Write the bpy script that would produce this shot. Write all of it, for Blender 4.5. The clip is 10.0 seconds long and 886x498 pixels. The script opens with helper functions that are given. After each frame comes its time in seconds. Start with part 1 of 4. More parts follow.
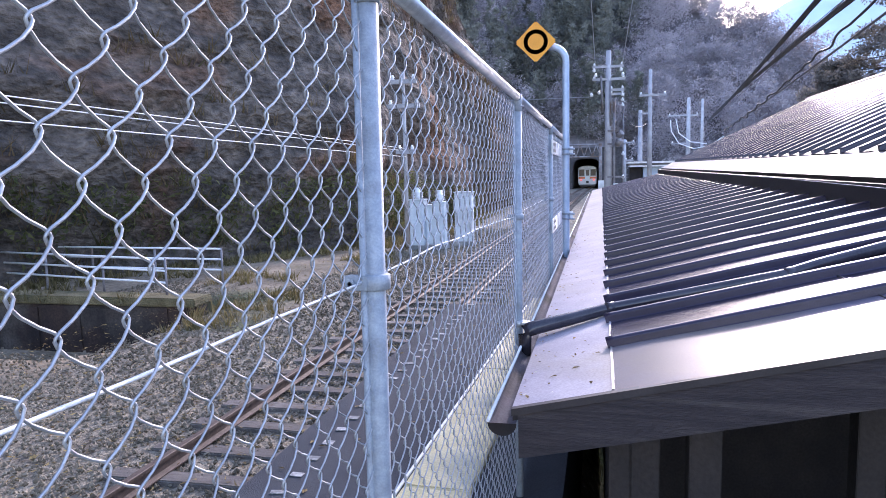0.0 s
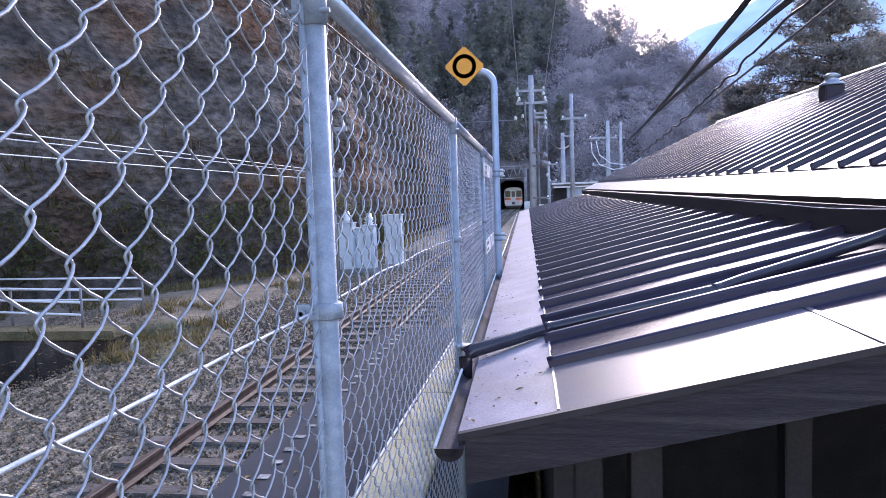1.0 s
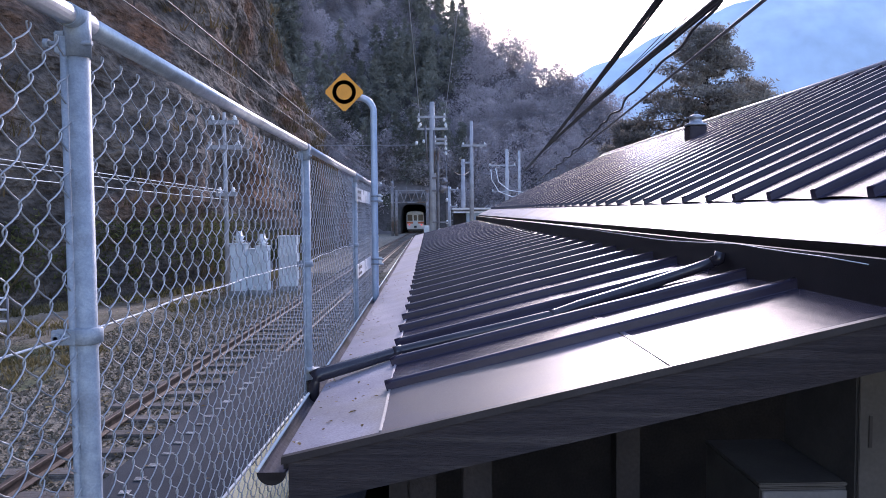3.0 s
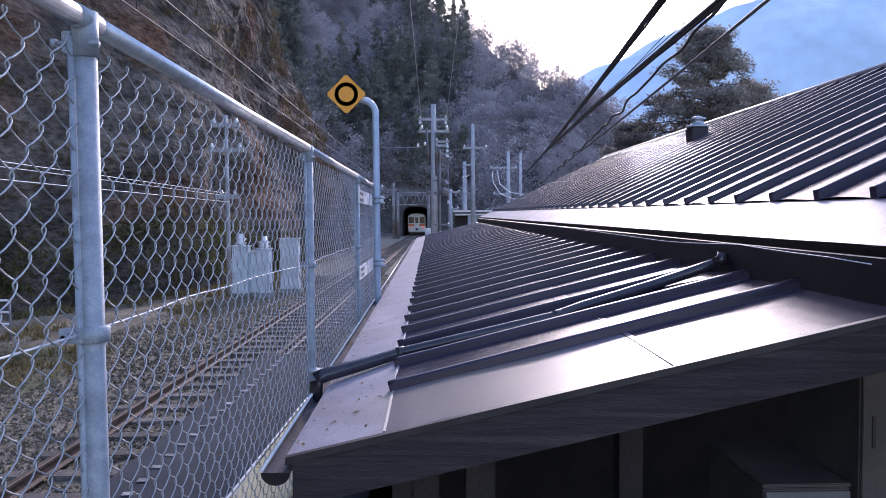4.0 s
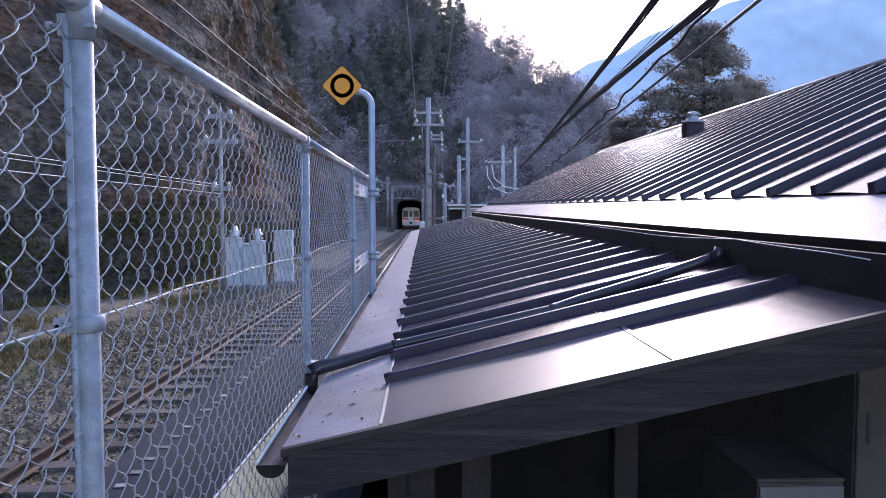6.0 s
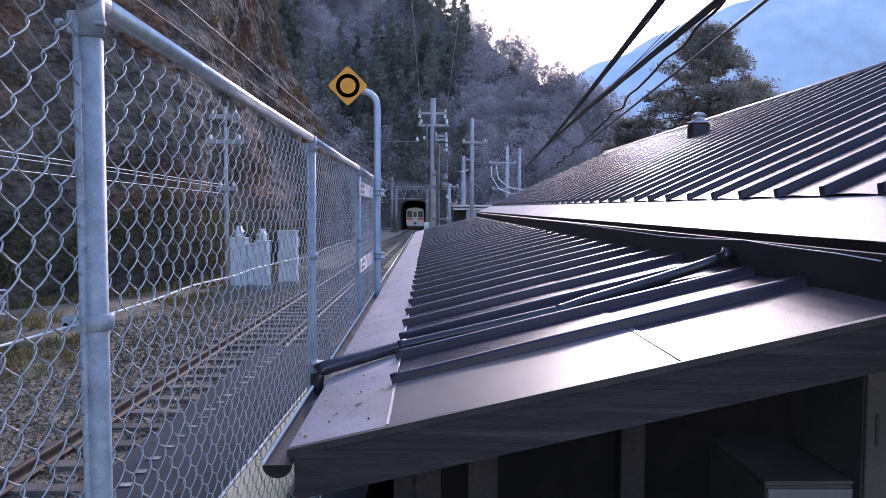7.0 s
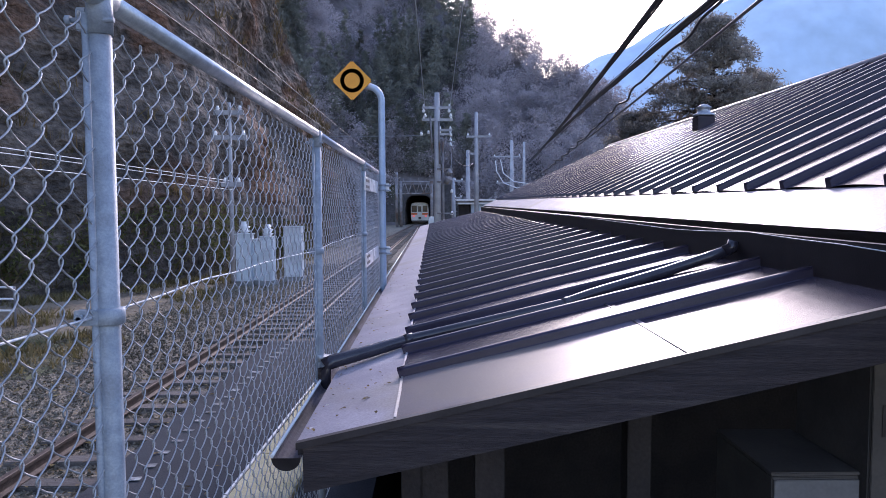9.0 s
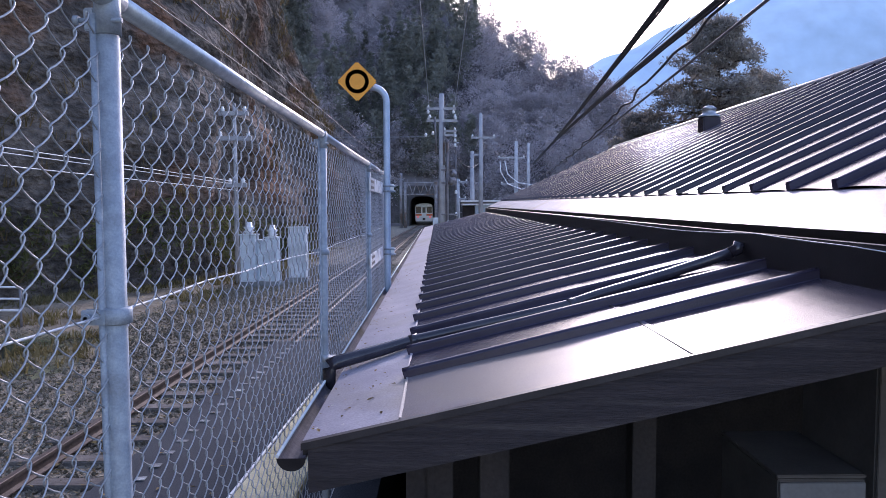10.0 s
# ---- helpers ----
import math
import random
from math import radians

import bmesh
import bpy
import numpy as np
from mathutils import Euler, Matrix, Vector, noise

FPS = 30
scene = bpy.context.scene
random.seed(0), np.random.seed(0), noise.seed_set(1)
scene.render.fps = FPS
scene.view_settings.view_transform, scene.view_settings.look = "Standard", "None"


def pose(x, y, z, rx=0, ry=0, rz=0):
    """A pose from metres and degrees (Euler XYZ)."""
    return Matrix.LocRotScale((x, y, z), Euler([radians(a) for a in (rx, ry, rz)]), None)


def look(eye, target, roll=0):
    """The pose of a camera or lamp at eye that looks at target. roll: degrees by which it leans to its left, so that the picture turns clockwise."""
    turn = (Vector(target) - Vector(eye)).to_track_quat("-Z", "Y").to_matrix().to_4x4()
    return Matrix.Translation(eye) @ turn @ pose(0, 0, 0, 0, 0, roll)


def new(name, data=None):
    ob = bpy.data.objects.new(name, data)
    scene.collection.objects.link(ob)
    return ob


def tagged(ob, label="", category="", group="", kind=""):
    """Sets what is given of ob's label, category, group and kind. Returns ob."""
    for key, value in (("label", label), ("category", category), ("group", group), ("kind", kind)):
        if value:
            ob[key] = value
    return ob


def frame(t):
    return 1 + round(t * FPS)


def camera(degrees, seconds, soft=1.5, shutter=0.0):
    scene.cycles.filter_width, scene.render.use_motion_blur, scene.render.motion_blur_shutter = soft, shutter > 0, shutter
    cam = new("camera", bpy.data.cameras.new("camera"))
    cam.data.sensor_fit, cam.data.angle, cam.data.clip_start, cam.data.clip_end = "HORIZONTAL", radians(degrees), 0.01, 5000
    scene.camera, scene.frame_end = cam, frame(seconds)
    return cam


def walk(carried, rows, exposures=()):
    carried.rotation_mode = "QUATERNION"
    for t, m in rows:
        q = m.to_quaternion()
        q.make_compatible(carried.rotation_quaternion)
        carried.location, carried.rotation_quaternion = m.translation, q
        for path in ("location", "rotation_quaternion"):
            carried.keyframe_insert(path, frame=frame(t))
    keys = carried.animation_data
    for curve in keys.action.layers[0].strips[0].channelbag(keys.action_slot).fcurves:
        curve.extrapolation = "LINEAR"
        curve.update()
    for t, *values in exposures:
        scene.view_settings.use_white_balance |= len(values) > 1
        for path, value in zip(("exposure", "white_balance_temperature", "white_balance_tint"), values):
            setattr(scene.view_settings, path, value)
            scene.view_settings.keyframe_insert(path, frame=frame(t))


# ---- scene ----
cam = camera(65.4, 10.0, soft=0.9)
PATH = [
    (0, (-0.151, 0.017, 1.472), (-0.598, 1.954, 1.257), -1.2),
    (0.5, (-0.204, 0.041, 1.475), (-0.539, 2.005, 1.305), -1.4),
    (1, (-0.194, 0.03, 1.476), (-0.438, 2.008, 1.32), -1.9),
    (1.5, (-0.117, 0.008, 1.48), (-0.235, 2.0, 1.332), -1.5),
    (2, (0.024, 0.001, 1.487), (0.015, 1.997, 1.352), -0.2),
    (2.5, (0.043, -0.021, 1.488), (0.081, 1.975, 1.377), -0.4),
    (4, (0.035, -0.035, 1.481), (0.068, 1.963, 1.393), -0.5),
    (4.5, (0.032, -0.031, 1.478), (0.069, 1.966, 1.378), -0.2),
    (5, (0.03, -0.029, 1.477), (0.076, 1.968, 1.371), -0.2),
    (5.5, (0.027, -0.025, 1.476), (0.082, 1.972, 1.37), -0.1),
    (7, (0.012, -0.01, 1.472), (0.051, 1.987, 1.368), 0.1),
    (7.5, (0.01, -0.014, 1.471), (0.056, 1.983, 1.368), 0.1),
    (8, (0.013, -0.019, 1.471), (0.06, 1.977, 1.365), -0.5),
    (8.5, (0.012, -0.021, 1.472), (0.049, 1.976, 1.362), -0.5),
    (9, (0.008, -0.018, 1.47), (0.033, 1.978, 1.35), -0.3),
    (9.5, (0.007, -0.02, 1.469), (0.025, 1.976, 1.348), -0.1),
    (10, (0.004, -0.017, 1.469), (0.017, 1.979, 1.352), -0.2),
]
walk(cam, [(t, look(eye, target, roll)) for t, eye, target, roll in PATH],
     exposures=[(0, 2.44, 5900, 31), (1, 2.16, 5800, 32), (2.5, 1.79, 5750, 32), (5, 1.6, 5750, 32), (10, 1.6, 5750, 32)])

# ---- world and sun ----
SUN_EL, SUN_AZ = 24.0, 11.0      # degrees above the horizon, degrees right of the track
world = bpy.data.worlds.new("sky")
scene.world = world
world.use_nodes = True
wn, wl = world.node_tree.nodes, world.node_tree.links
sky = wn.new("ShaderNodeTexSky")
sky.sky_type, sky.sun_disc = "NISHITA", False
sky.sun_elevation, sky.sun_rotation = radians(SUN_EL), radians(SUN_AZ)
sky.air_density, sky.dust_density, sky.ozone_density = 1.4, 1.2, 1.5
wl.new(sky.outputs[0], wn["Background"].inputs[0])
wn["Background"].inputs[1].default_value = 0.13
sun_data = bpy.data.lights.new("sun", "SUN")
sun_data.energy, sun_data.angle, sun_data.color = 0.7, radians(6.0), (1.0, 0.93, 0.82)
sun = new("sun", sun_data)
sun_dir = Vector((math.sin(radians(SUN_AZ)) * math.cos(radians(SUN_EL)), math.cos(radians(SUN_AZ)) * math.cos(radians(SUN_EL)), math.sin(radians(SUN_EL))))
sun.matrix_world = look((0, 0, 30), Vector((0, 0, 30)) - sun_dir)

# ---- materials ----


def material(name, c1, c2, scale=8.0, rough=0.6, metal=0.0, bump=0.2, bump_scale=60.0, fine=0.25, c3=None, spread=0.0, rough2=None, stretch=(1, 1, 1), spec=0.5, bump_dist=0.01, coat=0.0):
    """Two colours mixed by a coarse noise, a fine grain over it, bump from a finer one; c3: stains; spread: difference from piece to piece."""
    m = bpy.data.materials.new(name)
    m.use_nodes = True
    n, l = m.node_tree.nodes, m.node_tree.links
    b = n["Principled BSDF"]
    tc = n.new("ShaderNodeTexCoord")
    mp = n.new("ShaderNodeMapping")
    mp.inputs["Scale"].default_value = stretch
    l.new(tc.outputs["Object"], mp.inputs[0])
    big = n.new("ShaderNodeTexNoise")
    big.inputs["Scale"].default_value, big.inputs["Detail"].default_value = scale, 5
    l.new(mp.outputs[0], big.inputs["Vector"])
    ramp = n.new("ShaderNodeValToRGB")
    ramp.color_ramp.elements[0].position, ramp.color_ramp.elements[1].position = 0.35, 0.65
    ramp.color_ramp.elements[0].color, ramp.color_ramp.elements[1].color = (*c1, 1), (*c2, 1)
    l.new(big.outputs[0], ramp.inputs[0])
    out = ramp.outputs[0]
    if c3:
        st = n.new("ShaderNodeTexNoise")
        st.inputs["Scale"].default_value, st.inputs["Detail"].default_value = scale * 0.31, 8
        l.new(mp.outputs[0], st.inputs["Vector"])
        sr = n.new("ShaderNodeValToRGB")
        sr.color_ramp.elements[0].position, sr.color_ramp.elements[1].position = 0.52, 0.66
        l.new(st.outputs[0], sr.inputs[0])
        mx = n.new("ShaderNodeMixRGB")
        mx.inputs[2].default_value = (*c3, 1)
        l.new(sr.outputs[0], mx.inputs[0])
        l.new(out, mx.inputs[1])
        out = mx.outputs[0]
    gr = n.new("ShaderNodeTexNoise")
    gr.inputs["Scale"].default_value, gr.inputs["Detail"].default_value = bump_scale, 6
    l.new(mp.outputs[0], gr.inputs["Vector"])
    mr = n.new("ShaderNodeMapRange")
    mr.inputs["From Min"].default_value, mr.inputs["From Max"].default_value = 0.25, 0.75
    mr.inputs["To Min"].default_value, mr.inputs["To Max"].default_value = 1 - fine, 1 + fine
    l.new(gr.outputs[0], mr.inputs[0])
    mul = n.new("ShaderNodeMixRGB")
    mul.blend_type = "MULTIPLY"
    mul.inputs[0].default_value = 1
    l.new(out, mul.inputs[1])
    l.new(mr.outputs[0], mul.inputs[2])
    out = mul.outputs[0]
    if spread:
        oi = n.new("ShaderNodeObjectInfo")
        r2 = n.new("ShaderNodeMapRange")
        r2.inputs["To Min"].default_value, r2.inputs["To Max"].default_value = 1 - spread, 1 + spread
        l.new(oi.outputs["Random"], r2.inputs[0])
        m2 = n.new("ShaderNodeMixRGB")
        m2.blend_type = "MULTIPLY"
        m2.inputs[0].default_value = 1
        l.new(out, m2.inputs[1])
        l.new(r2.outputs[0], m2.inputs[2])
        out = m2.outputs[0]
    l.new(out, b.inputs["Base Color"])
    rr = n.new("ShaderNodeMapRange")
    rr.inputs["To Min"].default_value, rr.inputs["To Max"].default_value = rough, rough2 if rough2 is not None else min(1, rough + 0.15)
    l.new(big.outputs[0], rr.inputs[0])
    l.new(rr.outputs[0], b.inputs["Roughness"])
    b.inputs["Metallic"].default_value = metal
    b.inputs["Specular IOR Level"].default_value = spec
    b.inputs["Coat Weight"].default_value = coat
    if bump:
        bp = n.new("ShaderNodeBump")
        bp.inputs["Strength"].default_value, bp.inputs["Distance"].default_value = bump, bump_dist
        l.new(gr.outputs[0], bp.inputs["Height"])
        l.new(bp.outputs[0], b.inputs["Normal"])
    return m


def leaf_material(name, c1, c2, rough=0.7, spec=0.2):
    """Foliage whose clumps differ from one another."""
    m = bpy.data.materials.new(name)
    m.use_nodes = True
    n, l = m.node_tree.nodes, m.node_tree.links
    b = n["Principled BSDF"]
    g = n.new("ShaderNodeNewGeometry")
    ramp = n.new("ShaderNodeValToRGB")
    ramp.color_ramp.elements[0].color, ramp.color_ramp.elements[1].color = (*c1, 1), (*c2, 1)
    l.new(g.outputs["Random Per Island"], ramp.inputs[0])
    tc = n.new("ShaderNodeTexCoord")
    nz = n.new("ShaderNodeTexNoise")
    nz.inputs["Scale"].default_value = 0.12
    l.new(tc.outputs["Object"], nz.inputs["Vector"])
    mr = n.new("ShaderNodeMapRange")
    mr.inputs["From Min"].default_value, mr.inputs["From Max"].default_value = 0.3, 0.7
    mr.inputs["To Min"].default_value, mr.inputs["To Max"].default_value = 0.6, 1.4
    l.new(nz.outputs[0], mr.inputs[0])
    mul = n.new("ShaderNodeMixRGB")
    mul.blend_type = "MULTIPLY"
    mul.inputs[0].default_value = 1
    l.new(ramp.outputs[0], mul.inputs[1])
    l.new(mr.outputs[0], mul.inputs[2])
    l.new(mul.outputs[0], b.inputs["Base Color"])
    b.inputs["Roughness"].default_value, b.inputs["Specular IOR Level"].default_value = rough, spec
    tr = n.new("ShaderNodeBsdfTranslucent")
    l.new(mul.outputs[0], tr.inputs[0])
    mixs = n.new("ShaderNodeMixShader")
    mixs.inputs[0].default_value = 0.45
    l.new(b.outputs[0], mixs.inputs[1])
    l.new(tr.outputs[0], mixs.inputs[2])
    l.new(mixs.outputs[0], n["Material Output"].inputs[0])
    return m


def glow(name, colour, strength):
    m = bpy.data.materials.new(name)
    m.use_nodes = True
    b = m.node_tree.nodes["Principled BSDF"]
    b.inputs["Base Color"].default_value = (*colour, 1)
    b.inputs["Emission Color"].default_value = (*colour, 1)
    b.inputs["Emission Strength"].default_value = strength
    return m


# paler, shinier copy of the galvanised steel, for the top rail's sky highlight
GALV_SKYLIT = material("galvanised_pipe_sky_highlight", (0.48, 0.51, 0.55), (0.60, 0.63, 0.66), 30, 0.30, 0.65, 0.08, 200, 0.12, c3=(0.40, 0.43, 0.47), rough2=0.44)
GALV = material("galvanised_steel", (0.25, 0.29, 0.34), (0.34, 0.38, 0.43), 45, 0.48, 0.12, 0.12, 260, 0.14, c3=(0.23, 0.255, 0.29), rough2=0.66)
WIRE = material("galvanised_wire", (0.36, 0.375, 0.40), (0.49, 0.505, 0.53), 40, 0.38, 0.6, 0.0, 300, 0.1)
WHITE_WIRE = material("white_coated_wire", (0.7, 0.7, 0.72), (0.8, 0.8, 0.8), 20, 0.4, 0, 0.0, 100, 0.1)
ROOF = material("dark_coated_metal", (0.022, 0.016, 0.034), (0.042, 0.033, 0.056), 2.2, 0.15, 0, 0.02, 260, 0.2, c3=(0.06, 0.05, 0.062), spread=0.12, rough2=0.31, spec=0.3)
# roof metal again, with the sky's pale sheen put into its colour
SHEEN_PAN = material("lower_roof_sheet_with_sheen", (0.13, 0.116, 0.152), (0.20, 0.178, 0.222), 2.0, 0.15, 0, 0.03, 240, 0.2, c3=(0.24, 0.20, 0.17), spread=0.0, rough2=0.33, spec=0.35)
FLASH = material("dusty_coated_metal", (0.25, 0.23, 0.265), (0.34, 0.315, 0.35), 5, 0.36, 0, 0.08, 120, 0.25, c3=(0.25, 0.22, 0.19), spread=0.08, rough2=0.55, spec=0.6)
DARK = material("dark_brown_metal", (0.018, 0.014, 0.016), (0.035, 0.028, 0.03), 6, 0.4, 0, 0.06, 150, 0.2)
TIMBER = material("dark_weathered_timber", (0.017, 0.0125, 0.0145), (0.042, 0.032, 0.034), 5, 0.65, 0, 0.5, 40, 0.4, c3=(0.06, 0.048, 0.046), stretch=(0.5, 8, 16))
# near-black boards: the shade under the roof is put into their colour
SHED_DARK = material("shade_dark_boards", (0.018, 0.015, 0.016), (0.036, 0.029, 0.028), 4, 0.8, 0, 0.3, 50, 0.3)
# cabinet and cupboard colours, lowered to include the shade they stand in
CARD = material("shade_lowered_grey", (0.075, 0.068, 0.066), (0.105, 0.095, 0.09), 4, 0.85, 0, 0.1, 60, 0.1)
PALE = material("shade_lowered_pale_paint", (0.14, 0.14, 0.15), (0.18, 0.18, 0.19), 5, 0.7, 0, 0.1, 60, 0.1)
ASPHALT = material("platform_asphalt", (0.040, 0.043, 0.050), (0.065, 0.069, 0.076), 1.4, 0.85, 0, 0.6, 140, 0.4, c3=(0.065, 0.063, 0.06), spec=0.2)
CONCRETE = material("mossy_concrete", (0.58, 0.49, 0.27), (0.74, 0.64, 0.40), 5, 0.8, 0, 0.4, 90, 0.2, c3=(0.40, 0.37, 0.25))
GREY_CONCRETE = material("grey_concrete", (0.24, 0.24, 0.24), (0.34, 0.34, 0.33), 1.5, 0.85, 0, 0.4, 60, 0.2, c3=(0.15, 0.15, 0.14))
RAIL = material("rusty_rail", (0.07, 0.050, 0.040), (0.12, 0.088, 0.070), 14, 0.6, 0.3, 0.3, 120, 0.3)
SLEEPER = material("weathered_sleeper", (0.12, 0.10, 0.085), (0.20, 0.175, 0.15), 6, 0.85, 0, 0.6, 50, 0.35, spread=0.35, stretch=(1, 5, 1))
BALLAST = material("ballast_bed", (0.18, 0.152, 0.107), (0.29, 0.25, 0.185), 9, 0.9, 0, 1.0, 28, 0.55, c3=(0.12, 0.10, 0.075), bump_dist=0.06)
STONE = leaf_material("ballast_stone", (0.19, 0.163, 0.115), (0.37, 0.325, 0.245), 0.85)
ROCK = material("cliff_rock", (0.042, 0.035, 0.030), (0.135, 0.112, 0.094), 0.7, 0.9, 0, 1.0, 4.0, 0.75, c3=(0.145, 0.072, 0.040), stretch=(1, 0.75, 1.3), bump_dist=0.3)
SOIL = material("dry_grass_soil", (0.15, 0.12, 0.08), (0.25, 0.205, 0.145), 0.8, 0.95, 0, 0.8, 9, 0.5, c3=(0.08, 0.09, 0.035), bump_dist=0.05)
HILL = material("winter_woodland_floor", (0.09, 0.08, 0.085), (0.15, 0.135, 0.135), 0.06, 0.95, 0, 0.5, 0.8, 0.4)
# both woods colours are raised to hold the haze over the hillside
WOODS = leaf_material("evergreen_leaves", (0.17, 0.18, 0.155), (0.24, 0.24, 0.20))
BARE = leaf_material("haze_pale_winter_twigs", (0.33, 0.30, 0.315), (0.44, 0.40, 0.41))
GRASS = leaf_material("dry_grass", (0.10, 0.09, 0.035), (0.27, 0.22, 0.11))
BRUSH = leaf_material("brown_cliff_brush", (0.06, 0.055, 0.025), (0.16, 0.11, 0.055))
POLE = material("grey_concrete_pole", (0.32, 0.32, 0.34), (0.44, 0.44, 0.46), 2, 0.7, 0, 0.1, 40, 0.15)
STEEL = material("old_steelwork", (0.16, 0.15, 0.16), (0.26, 0.25, 0.26), 3, 0.6, 0.3, 0.1, 40, 0.2, c3=(0.13, 0.09, 0.07))
PORCELAIN = material("white_porcelain", (0.7, 0.7, 0.7), (0.8, 0.8, 0.8), 4, 0.2, 0, 0, 40, 0.05)
GUTTER = material("weathered_gutter", (0.15, 0.14, 0.16), (0.23, 0.21, 0.24), 5, 0.75, 0, 0.05, 90, 0.25, c3=(0.09, 0.08, 0.06))
PIPE = material("dark_plastic_pipe", (0.028, 0.024, 0.032), (0.045, 0.04, 0.05), 6, 0.16, 0, 0.03, 120, 0.2, c3=(0.06, 0.05, 0.055), rough2=0.3)
WEATHERED_CABLE = material("weathered_cable", (0.10, 0.10, 0.12), (0.16, 0.16, 0.18), 10, 0.35, 0, 0, 100, 0.1)
CABLE = material("black_cable", (0.025, 0.025, 0.03), (0.04, 0.04, 0.05), 10, 0.45, 0, 0, 100, 0.1)
YELLOW = material("sign_yellow", (0.80, 0.31, 0.012), (0.85, 0.345, 0.018), 9, 0.45, 0, 0.03, 80, 0.06)
BLACK = material("sign_black", (0.12, 0.05, 0.014), (0.15, 0.064, 0.018), 9, 0.5, 0, 0.0, 80, 0.1)
CABINET = material("pale_steel_cabinet", (0.55, 0.60, 0.64), (0.65, 0.70, 0.73), 3, 0.5, 0, 0.05, 40, 0.08, c3=(0.45, 0.48, 0.5))
TRAIN_WHITE = material("train_white_paint", (0.72, 0.72, 0.70), (0.78, 0.78, 0.76), 1, 0.35, 0, 0, 20, 0.05)
TRAIN_ORANGE = material("train_orange_paint", (0.65, 0.14, 0.03), (0.7, 0.16, 0.04), 1, 0.35, 0, 0, 20, 0.05)
GLASS = material("dark_train_glass", (0.015, 0.017, 0.02), (0.02, 0.022, 0.025), 1, 0.08, 0, 0, 20, 0.0)
TAIL = glow("red_tail_lamp", (1.0, 0.05, 0.03), 0.5)
TUNNEL = material("sooty_tunnel_lining", (0.03, 0.028, 0.03), (0.06, 0.055, 0.055), 0.6, 0.9, 0, 0.4, 6, 0.3)
PORTAL = material("mossy_portal_masonry", (0.045, 0.042, 0.045), (0.085, 0.078, 0.08), 0.8, 0.9, 0, 0.6, 5, 0.4, c3=(0.05, 0.055, 0.04))
BLUE_WALL = material("pale_blue_wall", (0.42, 0.50, 0.60), (0.50, 0.58, 0.68), 1, 0.7, 0, 0, 20, 0.05)
# distance haze is put into this pale blue
MOUNTAIN = material("hazed_mountain", (0.42, 0.54, 0.68), (0.55, 0.66, 0.78), 0.004, 1.0, 0, 0, 0.02, 0.12)
EDGE_PAINT = material("worn_edge_paint", (0.17, 0.17, 0.17), (0.34, 0.34, 0.33), 30, 0.7, 0, 0.2, 120, 0.4, spread=0.35)
LEAF_LITTER = material("dead_leaf", (0.13, 0.085, 0.04), (0.34, 0.24, 0.09), 6, 0.8, 0, 0, 40, 0.2, spread=0.4)
DARK_RUSTY = material("dark_rusty_wall", (0.020, 0.015, 0.014), (0.06, 0.036, 0.026), 1.6, 0.8, 0, 0.4, 20, 0.4, c3=(0.10, 0.085, 0.07))
MOSSY = material("mossy_coping", (0.13, 0.105, 0.05), (0.22, 0.185, 0.10), 2.5, 0.95, 0, 0.8, 30, 0.5, c3=(0.08, 0.075, 0.035), bump_dist=0.04)
PALE_FLECK = material("pale_leaf_fleck", (0.55, 0.52, 0.46), (0.7, 0.68, 0.62), 6, 0.7, 0, 0, 40, 0.2)

# ---- mesh helpers ----


def box(bm, x0, x1, y0, y1, z0, z1, bevel=0.0):
    v = bmesh.ops.create_cube(bm, size=1)["verts"]
    for p in v:
        p.co = Vector(((x0 + x1) / 2 + p.co.x * (x1 - x0), (y0 + y1) / 2 + p.co.y * (y1 - y0), (z0 + z1) / 2 + p.co.z * (z1 - z0)))
    if bevel:
        e = list({e for p in v for e in p.link_edges})
        bmesh.ops.bevel(bm, geom=e, offset=bevel, segments=2, affect="EDGES")


def tube(bm, points, radius, sides=8, cap=True):
    """A round bar along points; radius may be a list."""
    pts = [Vector(p) for p in points]
    rad = radius if isinstance(radius, (list, tuple)) else [radius] * len(pts)
    rings = []
    up = Vector((0.0123, 0.031, 1)).normalized()
    for i, p in enumerate(pts):
        d = (pts[min(i + 1, len(pts) - 1)] - pts[max(i - 1, 0)]).normalized()
        a = d.cross(up)
        if a.length < 0.05:
            a = d.cross(Vector((1, 0, 0)))
        a.normalize()
        b = d.cross(a)
        rings.append([bm.verts.new(p + rad[i] * (math.cos(2 * math.pi * k / sides) * a + math.sin(2 * math.pi * k / sides) * b)) for k in range(sides)])
    for r, s in zip(rings, rings[1:]):
        for k in range(sides):
            f = bm.faces.new((r[k], r[(k + 1) % sides], s[(k + 1) % sides], s[k]))
            f.smooth = True
    if cap:
        bm.faces.new(rings[0][::-1])
        bm.faces.new(rings[-1])


def to_mesh(name, bm, mat):
    bmesh.ops.recalc_face_normals(bm, faces=bm.faces)
    me = bpy.data.meshes.new(name)
    bm.to_mesh(me)
    bm.free()
    me.materials.append(mat)
    return me


def part(name, bm, mat, parent=None, label=""):
    """One mesh object out of a bmesh, under a thing or a part."""
    ob = new(name, to_mesh(name, bm, mat))
    if parent is not None:
        ob.parent = parent
    if label:
        ob["label"] = label
    return ob


def piece(name, me, parent, m=None):
    """One more object on a shared mesh."""
    ob = new(name, me)
    ob.parent = parent
    if m is not None:
        ob.matrix_basis = m
    return ob


def thing(name, label, category, x=0, y=0, z=0, group="", kind=""):
    ob = new(name)
    ob.location = (x, y, z)
    ob.empty_display_size = 0.1
    return tagged(ob, label, category, group, kind)


